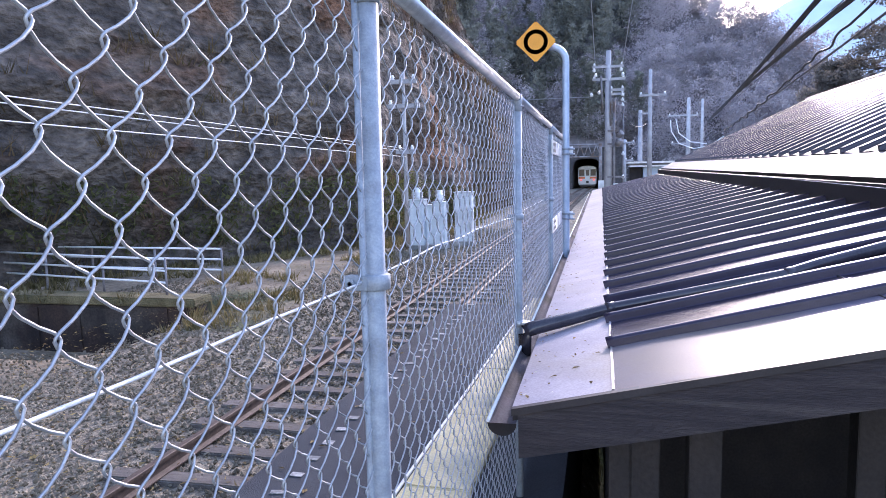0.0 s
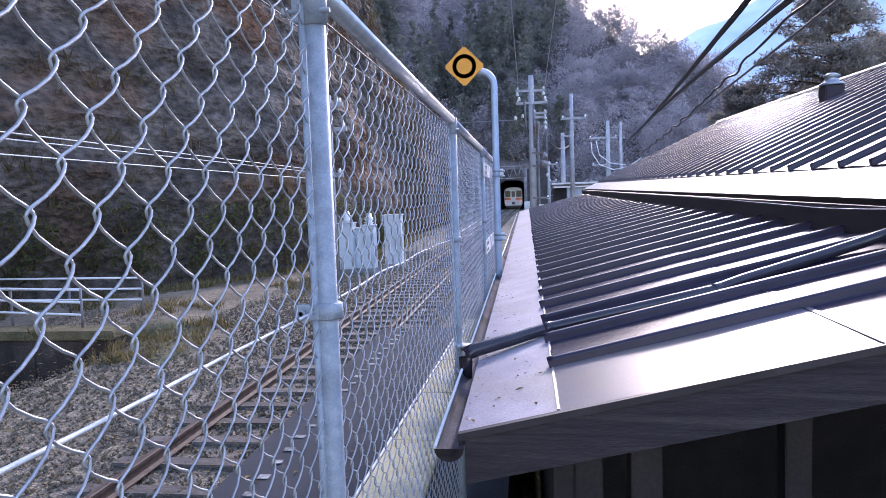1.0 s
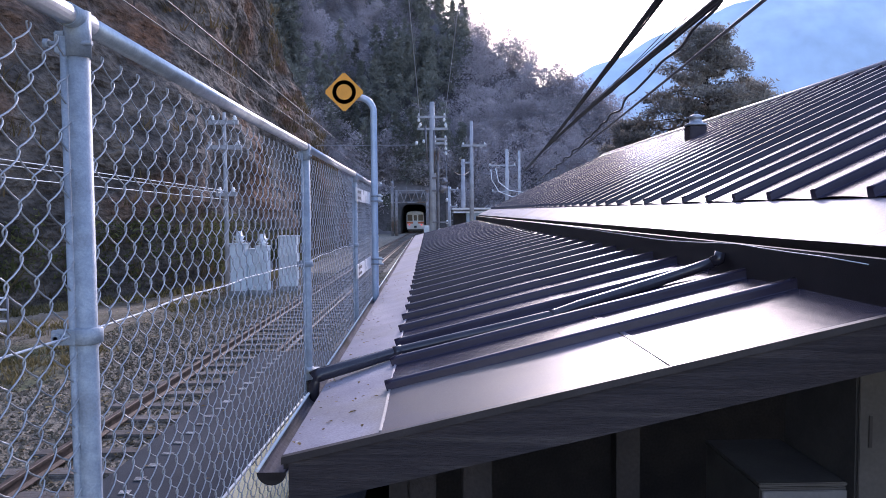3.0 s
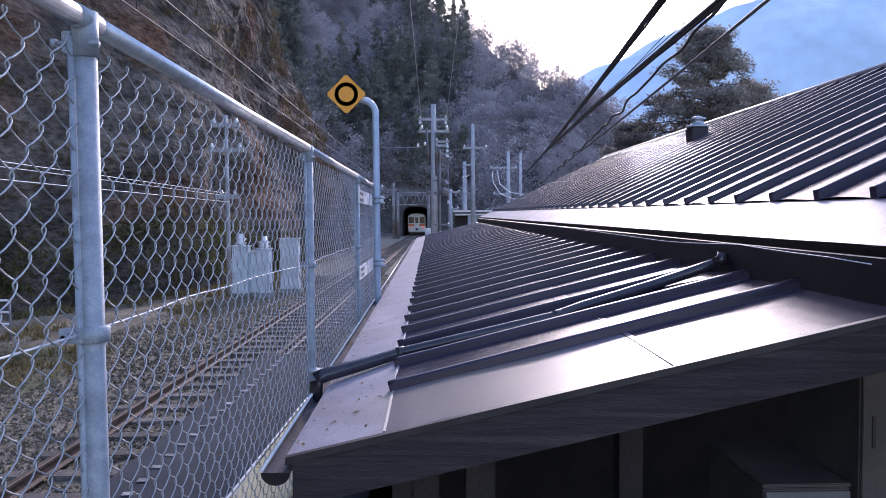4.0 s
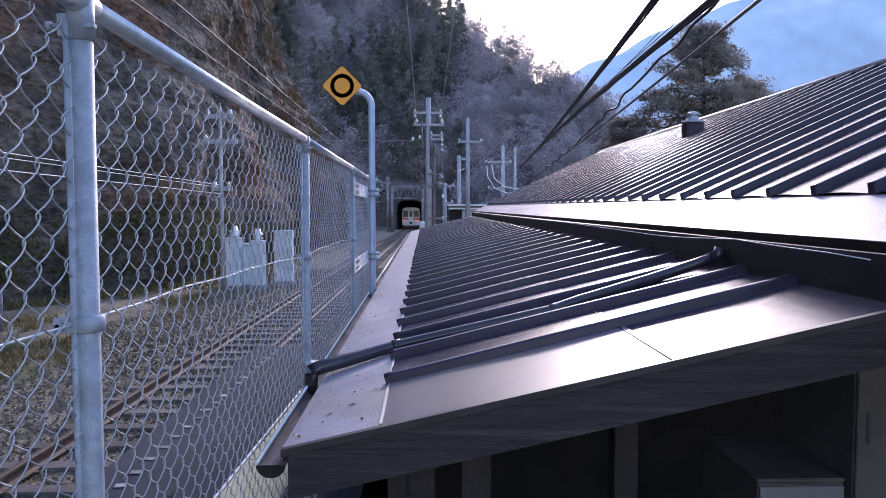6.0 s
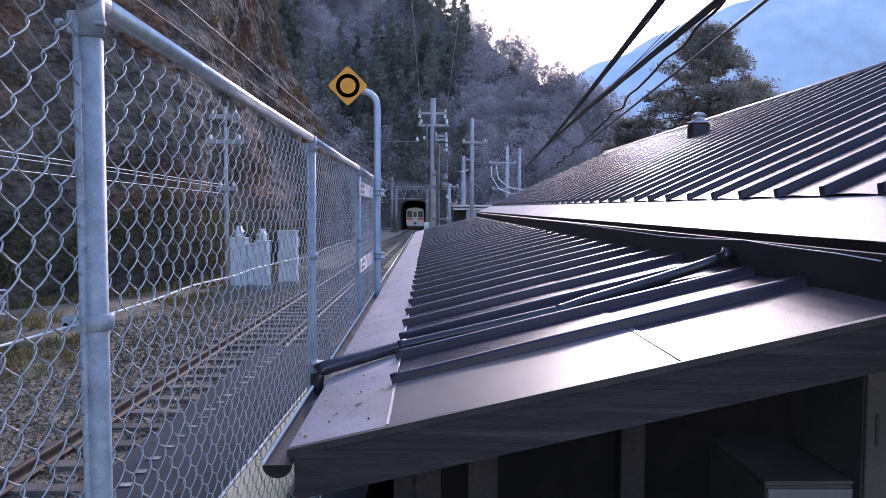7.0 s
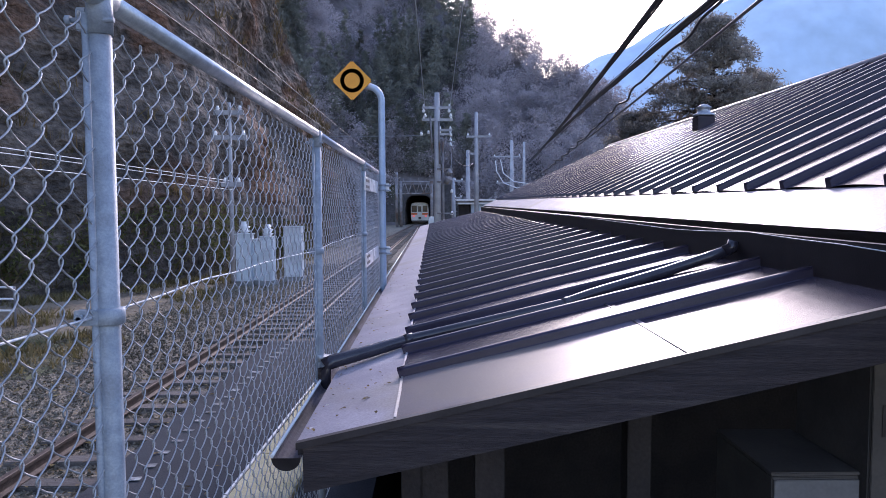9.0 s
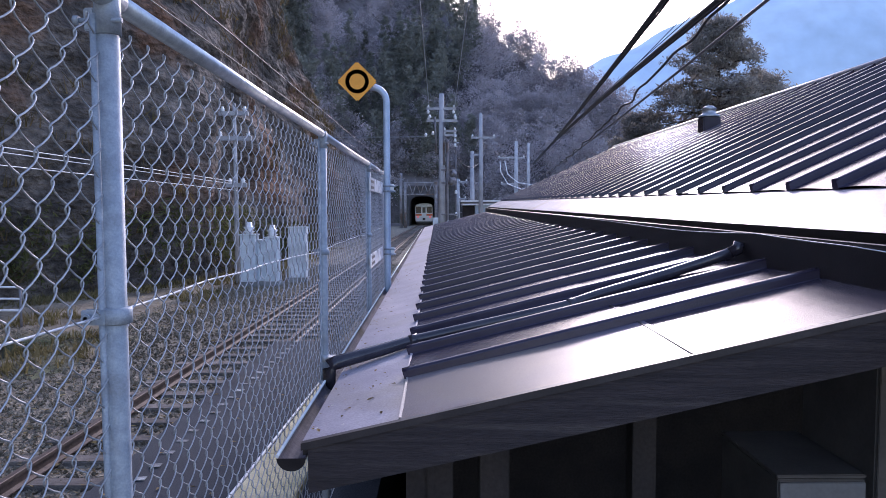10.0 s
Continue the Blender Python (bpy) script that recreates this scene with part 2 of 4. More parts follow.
def raw(name, verts, faces, mat, parent=None, smooth=False):
    me = bpy.data.meshes.new(name)
    me.from_pydata(verts, [], faces)
    me.materials.append(mat)
    if smooth:
        me.polygons.foreach_set("use_smooth", [True] * len(me.polygons))
    me.update()
    ob = new(name, me)
    if parent is not None:
        ob.parent = parent
    return ob


def boxed(name, mat, parent, *dims, bevel=0.0, label=""):
    bm = bmesh.new()
    box(bm, *dims, bevel=bevel)
    return part(name, bm, mat, parent, label)


def barred(name, mat, parent, points, radius, sides=8, label=""):
    bm = bmesh.new()
    tube(bm, points, radius, sides)
    return part(name, bm, mat, parent, label)


# ---- ground ----
RAIL_Z = -0.93


def grid(nx, ny, fn):
    v, f = [], []
    for j in range(ny):
        for i in range(nx):
            v.append(fn(i / (nx - 1), j / (ny - 1)))
    for j in range(ny - 1):
        for i in range(nx - 1):
            a = j * nx + i
            f.append((a, a + 1, a + nx + 1, a + nx))
    return v, f


def ground_at(u, v):
    s, t = 2 * u - 1, 2 * v - 1
    x, y = 1500 * s ** 5 + 22 * s, 1500 * t ** 5 + 60 * t
    n = noise.noise((x * 0.25, y * 0.25, 0.3)) * 0.12
    z = -1.16 + n * (1 if x < -6 else 0.15)
    if -15.5 < x < -8.0 and 9.0 < y < 13.1:
        z = -2.3
    if x > -0.3:
        z = -1.55
    return (x, y, z)


gv, gf = grid(150, 220, ground_at)
tagged(raw("ground", gv, gf, SOIL, smooth=True), "gravelly soil with dry winter grass", "ground", kind="structure")

# ballast bed beside and under the track
bv, bf = grid(40, 200, lambda u, v: (-7.6 + 6.0 * u, -6 + 116 * v, -1.125 + 0.02 * noise.noise((u * 30, v * 400, 0)) - (0.05 if u > 0.98 or u < 0.02 else 0)))
tagged(raw("ballast_bed", bv, bf, BALLAST, smooth=True), "brown-grey railway ballast with fallen leaves", "ballast", kind="structure")


def stones(count, x0, x1, y0, y1, z, size, seed):
    """Loose broken stones, each a rough octahedron."""
    r = np.random.default_rng(seed)
    base = np.array([(1, 0, 0), (-1, 0, 0), (0, 1, 0), (0, -1, 0), (0, 0, 1), (0, 0, -1)], float)
    tri = np.array([(0, 2, 4), (2, 1, 4), (1, 3, 4), (3, 0, 4), (2, 0, 5), (1, 2, 5), (3, 1, 5), (0, 3, 5)])
    t = r.random(count) ** 1.5
    c = np.stack([x0 + (x1 - x0) * r.random(count), y0 + (y1 - y0) * t, np.full(count, z) + 0.02 * r.random(count)], 1)
    s = size * (0.5 + r.random((count, 1, 1)))
    w = base[None] * (0.6 + 0.8 * r.random((count, 6, 1))) * s + 0.25 * s * r.standard_normal((count, 6, 3)) * 0.6
    v = (w + c[:, None]).reshape(-1, 3)
    f = (tri[None] + 6 * np.arange(count)[:, None, None]).reshape(-1, 3)
    return v.tolist(), f.tolist()


sv, sf = stones(42000, -7.4, -1.9, -1.0, 32, -1.118, 0.019, 1)
sv2, sf2 = stones(12000, -11.5, -7.4, 3, 16, -1.15, 0.018, 2)
sf2 = [tuple(i + len(sv) for i in q) for q in sf2 if not (sv2[q[0]][0] < -7.8 and 8.7 < sv2[q[0]][1] < 13.3)]
sv, sf = sv + sv2, sf + sf2
tagged(raw("ballast_stones", sv, sf, STONE), "loose broken ballast stones along the track", "ballast", kind="stuff")


# ---- track ----
def rail_profile():
    return [(-0.055, 0), (0.055, 0), (0.055, 0.012), (0.010, 0.03), (0.010, 0.10), (0.032, 0.112), (0.032, 0.142), (0.026, 0.148), (-0.026, 0.148), (-0.032, 0.142), (-0.032, 0.112), (-0.010, 0.10), (-0.010, 0.03), (-0.055, 0.012)]


def track_x(y):
    """The track bends a little to the right far ahead."""
    return -3.32 + 0.00011 * max(0.0, y - 10) ** 2


track = thing("railway_track", "single railway track with rusty rails on weathered sleepers", "track", -3.32, 5, RAIL_Z - 0.15, kind="structure")
track.location = (0, 0, 0)
for side in (-1, 1):
    prof = rail_profile()
    ys = [-8, 0, 5, 10] + list(range(15, 150, 6))
    v, f = [], []
    for y in ys:
        v += [(track_x(y) + side * 0.5665 + px, y, RAIL_Z - 0.148 + pz) for px, pz in prof]
    k = len(prof)
    for j in range(len(ys) - 1):
        for i in range(k):
            f.append((j * k + i, j * k + (i + 1) % k, (j + 1) * k + (i + 1) % k, (j + 1) * k + i))
    raw("rail", v, f, RAIL, track)
sl = bmesh.new()
box(sl, -1.05, 1.05, -0.10, 0.10, -0.14, 0, bevel=0.012)
sleeper_me = to_mesh("sleeper", sl, SLEEPER)
y = -5.0
while y < 110:
    piece("sleeper", sleeper_me, track, pose(track_x(y) + random.uniform(-0.03, 0.03), y, RAIL_Z - 0.15 + random.uniform(-0.01, 0.004), 0, 0, random.uniform(-1.5, 1.5)))
    y += 0.63

# ---- platform ----
PE = -1.83


def platform():
    pl = thing("platform", "low station platform with dark asphalt top and concrete edge", "platform", kind="structure")
    v, f = grid(14, 60, lambda u, v: (PE + 0.9 * u, -6 + 13.6 * v, 0.004 * noise.noise((u * 4, v * 30, 0))))
    raw("asphalt", v, f, ASPHALT, pl, smooth=True)
    boxed("body", GREY_CONCRETE, pl, PE + 0.01, -1.085, -6, 7.6, -1.2, -0.006)
    # ramp at the platform's end
    bm = bmesh.new()
    p = [bm.verts.new(c) for c in ((PE, 7.6, 0), (-0.75, 7.6, 0), (-0.75, 11.5, -1.0), (PE, 11.5, -1.0), (PE, 7.6, -1.2), (-0.75, 7.6, -1.2), (-0.75, 11.5, -1.2), (PE, 11.5, -1.2))]
    for q in ((0, 1, 2, 3), (4, 5, 6, 7), (0, 1, 5, 4), (1, 2, 6, 5), (2, 3, 7, 6), (3, 0, 4, 7)):
        bm.faces.new([p[i] for i in q])
    part("ramp", bm, BALLAST, pl)
    # pale marks along the edge
    mk = bmesh.new()
    box(mk, -0.036, 0.036, -0.030, 0.030, 0, 0.004, bevel=0.0015)
    me = to_mesh("edge_mark", mk, EDGE_PAINT)
    for i in range(42):
        piece("edge_mark", me, pl, pose(-1.625 + 0.012 * max(0, i - 20) / 4 + random.uniform(-0.008, 0.008), 0.4 + 0.2045 * i + random.uniform(-0.01, 0.01), 0.003, 0, 0, random.uniform(-12, 12)) @ Matrix.Diagonal((random.uniform(0.7, 1.15), random.uniform(0.6, 1.1), 1, 1)))
    # concrete kerb slabs
    kb = bmesh.new()
    box(kb, -0.16, 0.16, -0.497, 0.497, -0.3, 0.02, bevel=0.008)
    me = to_mesh("kerb_slab", kb, CONCRETE)
    for i in range(14):
        piece("kerb_slab", me, pl, pose(-0.885 + 0.027 * (-5.5 + i - 3.46), -5.5 + i * 1.0, random.uniform(-0.004, 0.004), 0, 0, -1.5 + random.uniform(-0.2, 0.2)))
    barred("edge_line", WHITE_WIRE, pl, [(-1.057 + 0.027 * (y - 3.46) + 0.006 * noise.noise((y, 2, 2)), y, 0.018) for y in (-2, -1, 0, 1, 2, 3, 4, 5, 6, 7, 7.5)], 0.009, 8, "thin white line along the kerb")
    # dark asphalt colour stands for the shadow between kerb and building
    boxed("shade_dark_bed", ASPHALT, pl, -0.755, -0.32, -6, 21.5, -1.7, -0.02)


platform()

# ---- chain-link fence ----
FX = -0.51
FENCE_TOP = 1.80
POST_Y = [-0.92, 1.08, 3.08, 5.08, 7.08]


def chain_link(y0, y1, z0, z1=1.7655, pitch=0.0730, r=0.00145, sides=5):
    """Woven zigzag wires that hook into each other, on one lattice for the whole fence."""
    half = pitch / 2
    origin = 0.491 - 39 * half
    first, last = math.ceil((y0 - origin) / half), math.floor((y1 - origin) / half)
    rows = int((z1 - z0) / half)
    # along one half-turn: rounded at the hooks
    going = coming = [(0.0, 0.0), (0.07, -0.02), (0.22, 0.07), (0.46, 0.30), (0.72, 0.63), (0.90, 0.92)]
    verts, faces = [], []
    ang = [2 * math.pi * k / sides for k in range(sides)]
    rr = random.Random(7)
    for w in range(first, last):
        pts = []
        jit = rr.uniform(-0.0015, 0.0015)
        for j in range(rows):
            right = (j + w) % 2 == 0
            for a, b in (going if right else coming):
                yy = -0.06 + (b if right else 1 - b) * 1.12
                off = 0.0032 * (-1 if right else 1) * math.sin(math.pi * a)
                z = z1 - (j + a) * half
                y = origin + (w + yy) * half + jit
                bow = 0.007 * noise.noise((0, y * 2.2, z * 2.2))
                pts.append((FX - 0.012 + off + bow, y, z))
        base = len(verts)
        for i, p in enumerate(pts):
            q0, q1 = pts[max(0, i - 1)], pts[min(len(pts) - 1, i + 1)]
            dy, dz = q1[1] - q0[1], q1[2] - q0[2]
            ln = math.hypot(dy, dz) or 1
            ny, nz = -dz / ln, dy / ln
            for c in ang:
                verts.append((p[0] + r * math.cos(c), p[1] + r * math.sin(c) * ny, p[2] + r * math.sin(c) * nz))
        for i in range(len(pts) - 1):
            o = base + i * sides
            for k in range(sides):
                faces.append((o + k, o + (k + 1) % sides, o + sides + (k + 1) % sides, o + sides + k))
    return verts, faces


def fence():
    fn = thing("chain_link_fence", "galvanised chain-link fence with pipe posts and white tie wire", "fence", FX, 1.08, 0)
    fn.location = (0, 0, 0)
    lean = {-0.92: 0.0, 1.08: 0.004, 3.08: 0.006, 5.08: 0.0, 7.08: 0.0}
    for y in POST_Y:
        dx = lean[y]
        bm = bmesh.new()
        tube(bm, [(FX - dx, y, -0.1), (FX - dx * 0.5, y, 0.9), (FX, y, FENCE_TOP - 0.005)], 0.0172, 20)
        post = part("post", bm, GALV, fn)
        # cap sleeve that carries the top rail
        bm = bmesh.new()
        tube(bm, [(FX, y, FENCE_TOP - 0.06), (FX, y, FENCE_TOP + 0.012)], 0.0198, 20)
        tube(bm, [(FX, y - 0.034, FENCE_TOP), (FX, y + 0.034, FENCE_TOP)], 0.0185, 16)
        box(bm, FX - 0.032, FX - 0.015, y - 0.012, y + 0.012, FENCE_TOP - 0.055, FENCE_TOP - 0.02, 0.002)
        part("cap", bm, GALV, post)
        bm = bmesh.new()
        tube(bm, [(FX - 0.04, y - 0.012, FENCE_TOP - 0.04), (FX + 0.028, y - 0.012, FENCE_TOP - 0.04)], 0.004, 8)
        tube(bm, [(FX - 0.046, y - 0.012, FENCE_TOP - 0.04), (FX - 0.038, y - 0.012, FENCE_TOP - 0.04)], 0.0075, 6)
        part("bolt", bm, GALV, post)
        # strap that holds the tie wire
        bm = bmesh.new()
        zc = 1.30 if y < 2 else 1.277
        tube(bm, [(FX, y, zc - 0.013), (FX, y, zc - 0.011), (FX, y, zc + 0.011), (FX, y, zc + 0.014)], [0.0195, 0.0240, 0.0240, 0.0195], 20)
        box(bm, FX - 0.046, FX - 0.006, y - 0.0225, y - 0.0165, zc - 0.012, zc + 0.012, 0.0015)
        box(bm, FX - 0.046, FX - 0.006, y - 0.0085, y - 0.0045, zc - 0.012, zc + 0.012, 0.0015)
        strap = part("strap", bm, GALV, post)
        bm = bmesh.new()
        tube(bm, [(FX - 0.034, y - 0.032, zc), (FX - 0.034, y + 0.004, zc)], 0.0038, 8)
        tube(bm, [(FX - 0.034, y - 0.032, zc), (FX - 0.034, y - 0.026, zc)], 0.0075, 6)
        part("bolt", bm, GALV, strap)
        bm = bmesh.new()
        tube(bm, [(FX - 0.016, y + 0.018, zc + 0.002), (FX - 0.017, y + 0.05, zc + 0.001), (FX - 0.018, y + 0.066, zc)], [0.006, 0.0045, 0.003], 10)
        part("wire_grip", bm, DARK, strap, "dark grip on the tie wire")
        # stretcher bar behind the post
        bm = bmesh.new()
        tube(bm, [(FX - 0.016, y - 0.013, 0.05), (FX - 0.016, y - 0.013, FENCE_TOP - 0.03)], 0.006, 8)
        part("stretcher_bar", bm, GALV, post)
    bm = bmesh.new()
    tube(bm, [(FX, 3.08, 0.78), (FX, 3.08, 0.81)], 0.021, 16)
    box(bm, FX + 0.015, FX + 0.05, 3.03, 3.09, 0.785, 0.808, 0.003)
    part("gutter_clamp", bm, WIRE, fn, "bright steel clamp between post and gutter")
    for a, b in zip(POST_Y, POST_Y[1:]):
        barred("top_rail", GALV_SKYLIT, fn, [(FX, a, FENCE_TOP), (FX, (a + b) / 2, FENCE_TOP - 0.004), (FX, b, FENCE_TOP)], 0.0165, 16)
        v, f = chain_link(a, b, 0.06)
        raw("chain_link", v, f, WIRE, fn, smooth=True)
        pts = []
        za, zb = (1.30 if a < 2 else 1.277), (1.30 if b < 2 else 1.277)
        for i in range(25):
            t = i / 24
            pts.append((FX - 0.018 + 0.006 * noise.noise((a, t * 7, 3)), a + (b - a) * t, za + (zb - za) * t + 0.012 * math.sin(math.pi * t) + 0.007 * noise.noise((a, t * 6, 1)) * math.sin(math.pi * t)))
        barred("tie_wire", WHITE_WIRE, fn, pts, 0.0020, 6, "white coated tie wire")
        barred("bottom_wire", WHITE_WIRE, fn, [(FX - 0.015, a, 0.07), (FX - 0.015, b, 0.065)], 0.002, 5)


fence()


# ---- crossing-warning sign on its bent pipe ----
def warning_sign():
    sx, sy = -0.455, 6.2
    sg = thing("warning_sign", "yellow diamond sign with a black ring on a bent grey pipe", "sign", sx, sy, 0)
    sg.location = (0, 0, 0)
    pts = [(sx, sy, 0), (sx, sy, 1.0), (sx, sy, 2.42)]
    for i in range(1, 9):
        a = radians(90 * i / 8)
        pts.append((sx - 0.13 * (1 - math.cos(a)), sy, 2.42 + 0.13 * math.sin(a)))
    pts.append((sx - 0.22, sy, 2.56))
    barred("pipe", material("blue_grey_pipe", (0.36, 0.45, 0.58), (0.44, 0.53, 0.66), 9, 0.4, 0.2, 0.05, 90, 0.1), sg, pts, 0.030, 18)
    cx, cz, h = -0.708, 2.590, 0.178
    bm = bmesh.new()
    vs = [bm.verts.new((cx + h * math.sin(a), sy - 0.05, cz + h * math.cos(a))) for a in (0, math.pi / 2, math.pi, 3 * math.pi / 2)]
    bm.faces.new(vs)
    bmesh.ops.bevel(bm, geom=bm.verts[:], offset=0.012, segments=2, affect="VERTICES")
    bmesh.ops.solidify(bm, geom=bm.faces[:], thickness=0.003)
    plate = part("plate", bm, YELLOW, sg, "yellow diamond plate")
    bm = bmesh.new()
    ro, ri, n = 0.104, 0.069, 40
    A = [bm.verts.new((cx + ro * math.cos(2 * math.pi * k / n), sy - 0.0545, cz + ro * math.sin(2 * math.pi * k / n))) for k in range(n)]
    B = [bm.verts.new((cx + ri * math.cos(2 * math.pi * k / n), sy - 0.0545, cz + ri * math.sin(2 * math.pi * k / n))) for k in range(n)]
    for k in range(n):
        bm.faces.new((A[k], A[(k + 1) % n], B[(k + 1) % n], B[k]))
    bmesh.ops.solidify(bm, geom=bm.faces[:], thickness=0.0015)
    part("ring", bm, BLACK, plate, "black ring")
    boxed("bracket", GALV, sg, cx - 0.02, cx + 0.14, sy - 0.046, sy - 0.02, cz - 0.05, cz - 0.02, bevel=0.003)
    for z in (1.65, 1.085):
        c = boxed("clamp_plate", PORCELAIN, sg, FX + 0.012, FX + 0.022, 5.0, 6.12, z - 0.05, z + 0.05, bevel=0.002, label="white steel clamp plate")
        for dz in (-0.022, 0.022):
            boxed("slot", DARK, c, FX + 0.0215, FX + 0.0235, 5.07, 5.30, z + dz - 0.010, z + dz + 0.010)
            bm = bmesh.new()
            tube(bm, [(sx, sy, z + dz - 0.009), (sx, sy, z + dz + 0.009)], 0.036, 16)
            part("u_bolt", bm, GALV, c)
            barred("bolt", GALV, c, [(sx + 0.02, sy - 0.02, z + dz), (sx + 0.075, sy - 0.01, z + dz - 0.004)], 0.008, 8)
        boxed("clamp_tongue", PORCELAIN, c, sx + 0.03, sx + 0.062, sy - 0.012, sy - 0.002, z - 0.035, z + 0.04, bevel=0.002)


warning_sign()

# ---- station building seen at roof height ----
Y0, Y1 = 2.05, 20.8
LS = 0.242                      # fall of the lower roof
EX, EZ = -0.415, 0.758           # its eave
TX = 1.44                       # where it meets the wall


SKEW = 0.06                     # the front edge comes nearer as it rises


def fy(x):
    return Y0 - SKEW * (x - EX)


def lz(x):
    return EZ + (x - EX) * LS


US = 0.458                       # fall of the upper roof
UX, UZ = 1.49, 1.380            # its drip edge
RX = 5.27                        # its ridge


RISE = 0.0075                   # the eaves climb a little along the track


def by(y):
    return RISE * (y - 2.4)


def uz(x):
    return UZ + (x - UX) * US


def strip(bm, x0, z0, x1, z1, y0, y1, t=0.004, ya=None, yb=None):
    """A thin sheet along y between two lines; ya, yb: where it begins at x1 and ends there."""
    ya, yb = y0 if ya is None else ya, y1 if yb is None else yb
    p = [bm.verts.new(c) for c in ((x0, y0, z0), (x1, ya, z1), (x1, yb, z1), (x0, y1, z0), (x0, y0, z0 - t), (x1, ya, z1 - t), (x1, yb, z1 - t), (x0, y1, z0 - t))]
    for q in ((0, 1, 2, 3), (7, 6, 5, 4), (0, 4, 5, 1), (1, 5, 6, 2), (2, 6, 7, 3), (3, 7, 4, 0)):
        bm.faces.new([p[i] for i in q])


def rib_mesh(name, length, slope, h, wb, wt, seed=1):
    """A folded seam lying up the slope: steep sides, a rounded crest, its low end cut aslant; the fold wavers a little."""
    bm = bmesh.new()
    prof = [(-wt / 2 - wb, -0.002), (-wt / 2 - wb * 0.3, h * 0.12), (-wt / 2, h * 0.74)]
    prof += [(-wt / 2 + wt * q, h * z) for q, z in ((0.05, 0.86), (0.15, 0.93), (0.30, 0.975), (0.50, 0.995), (0.68, 1.0), (0.85, 0.985), (0.96, 0.92))] + [(wt / 2, h * 0.74), (wt / 2 + wb * 0.4, -0.002)]
    rings = []
    xs = [(0, 0), (0.016, 1)] + [(length * q / 12, 1) for q in range(1, 13)]
    for x, k in xs:
        dy, dz = (0.0035 * noise.noise((x * 1.7, seed, 2.0)), 0.0015 * noise.noise((x * 2.3, seed, 7.0))) if k else (0, 0)
        rings.append([bm.verts.new((x - (0.012 * pz / h if not k else 0), py + dy, x * slope + dz + pz * (1.0 if k else 0.9))) for py, pz in prof])
    for a, b in zip(rings, rings[1:]):
        for i in range(len(prof) - 1):
            bm.faces.new((a[i], a[i + 1], b[i + 1], b[i])).smooth = 2 <= i <= 9
    bm.faces.new(rings[-1])
    bm.faces.new(rings[0][::-1])
    return to_mesh(name, bm, ROOF)


def pan_mesh(name, length, slope, width, sag, seed, mat, crown=0.007):
    """A sheet between two ribs, crowned and slightly buckled as thin metal is."""
    r = random.Random(seed)
    nx, ny = 14, 9
    o = r.uniform(0, 50)
    v, f = grid(nx, ny, lambda u, w: (u * length, (w - 0.5) * width, u * length * slope + sag * noise.noise((u * length * 2.2, w * 1.6, o)) * math.sin(math.pi * w) + crown * math.sin(math.pi * w)))
    me = bpy.data.meshes.new(name)
    me.from_pydata(v, [], f)
    me.polygons.foreach_set("use_smooth", [True] * len(f))
    me.materials.append(mat)
    return me


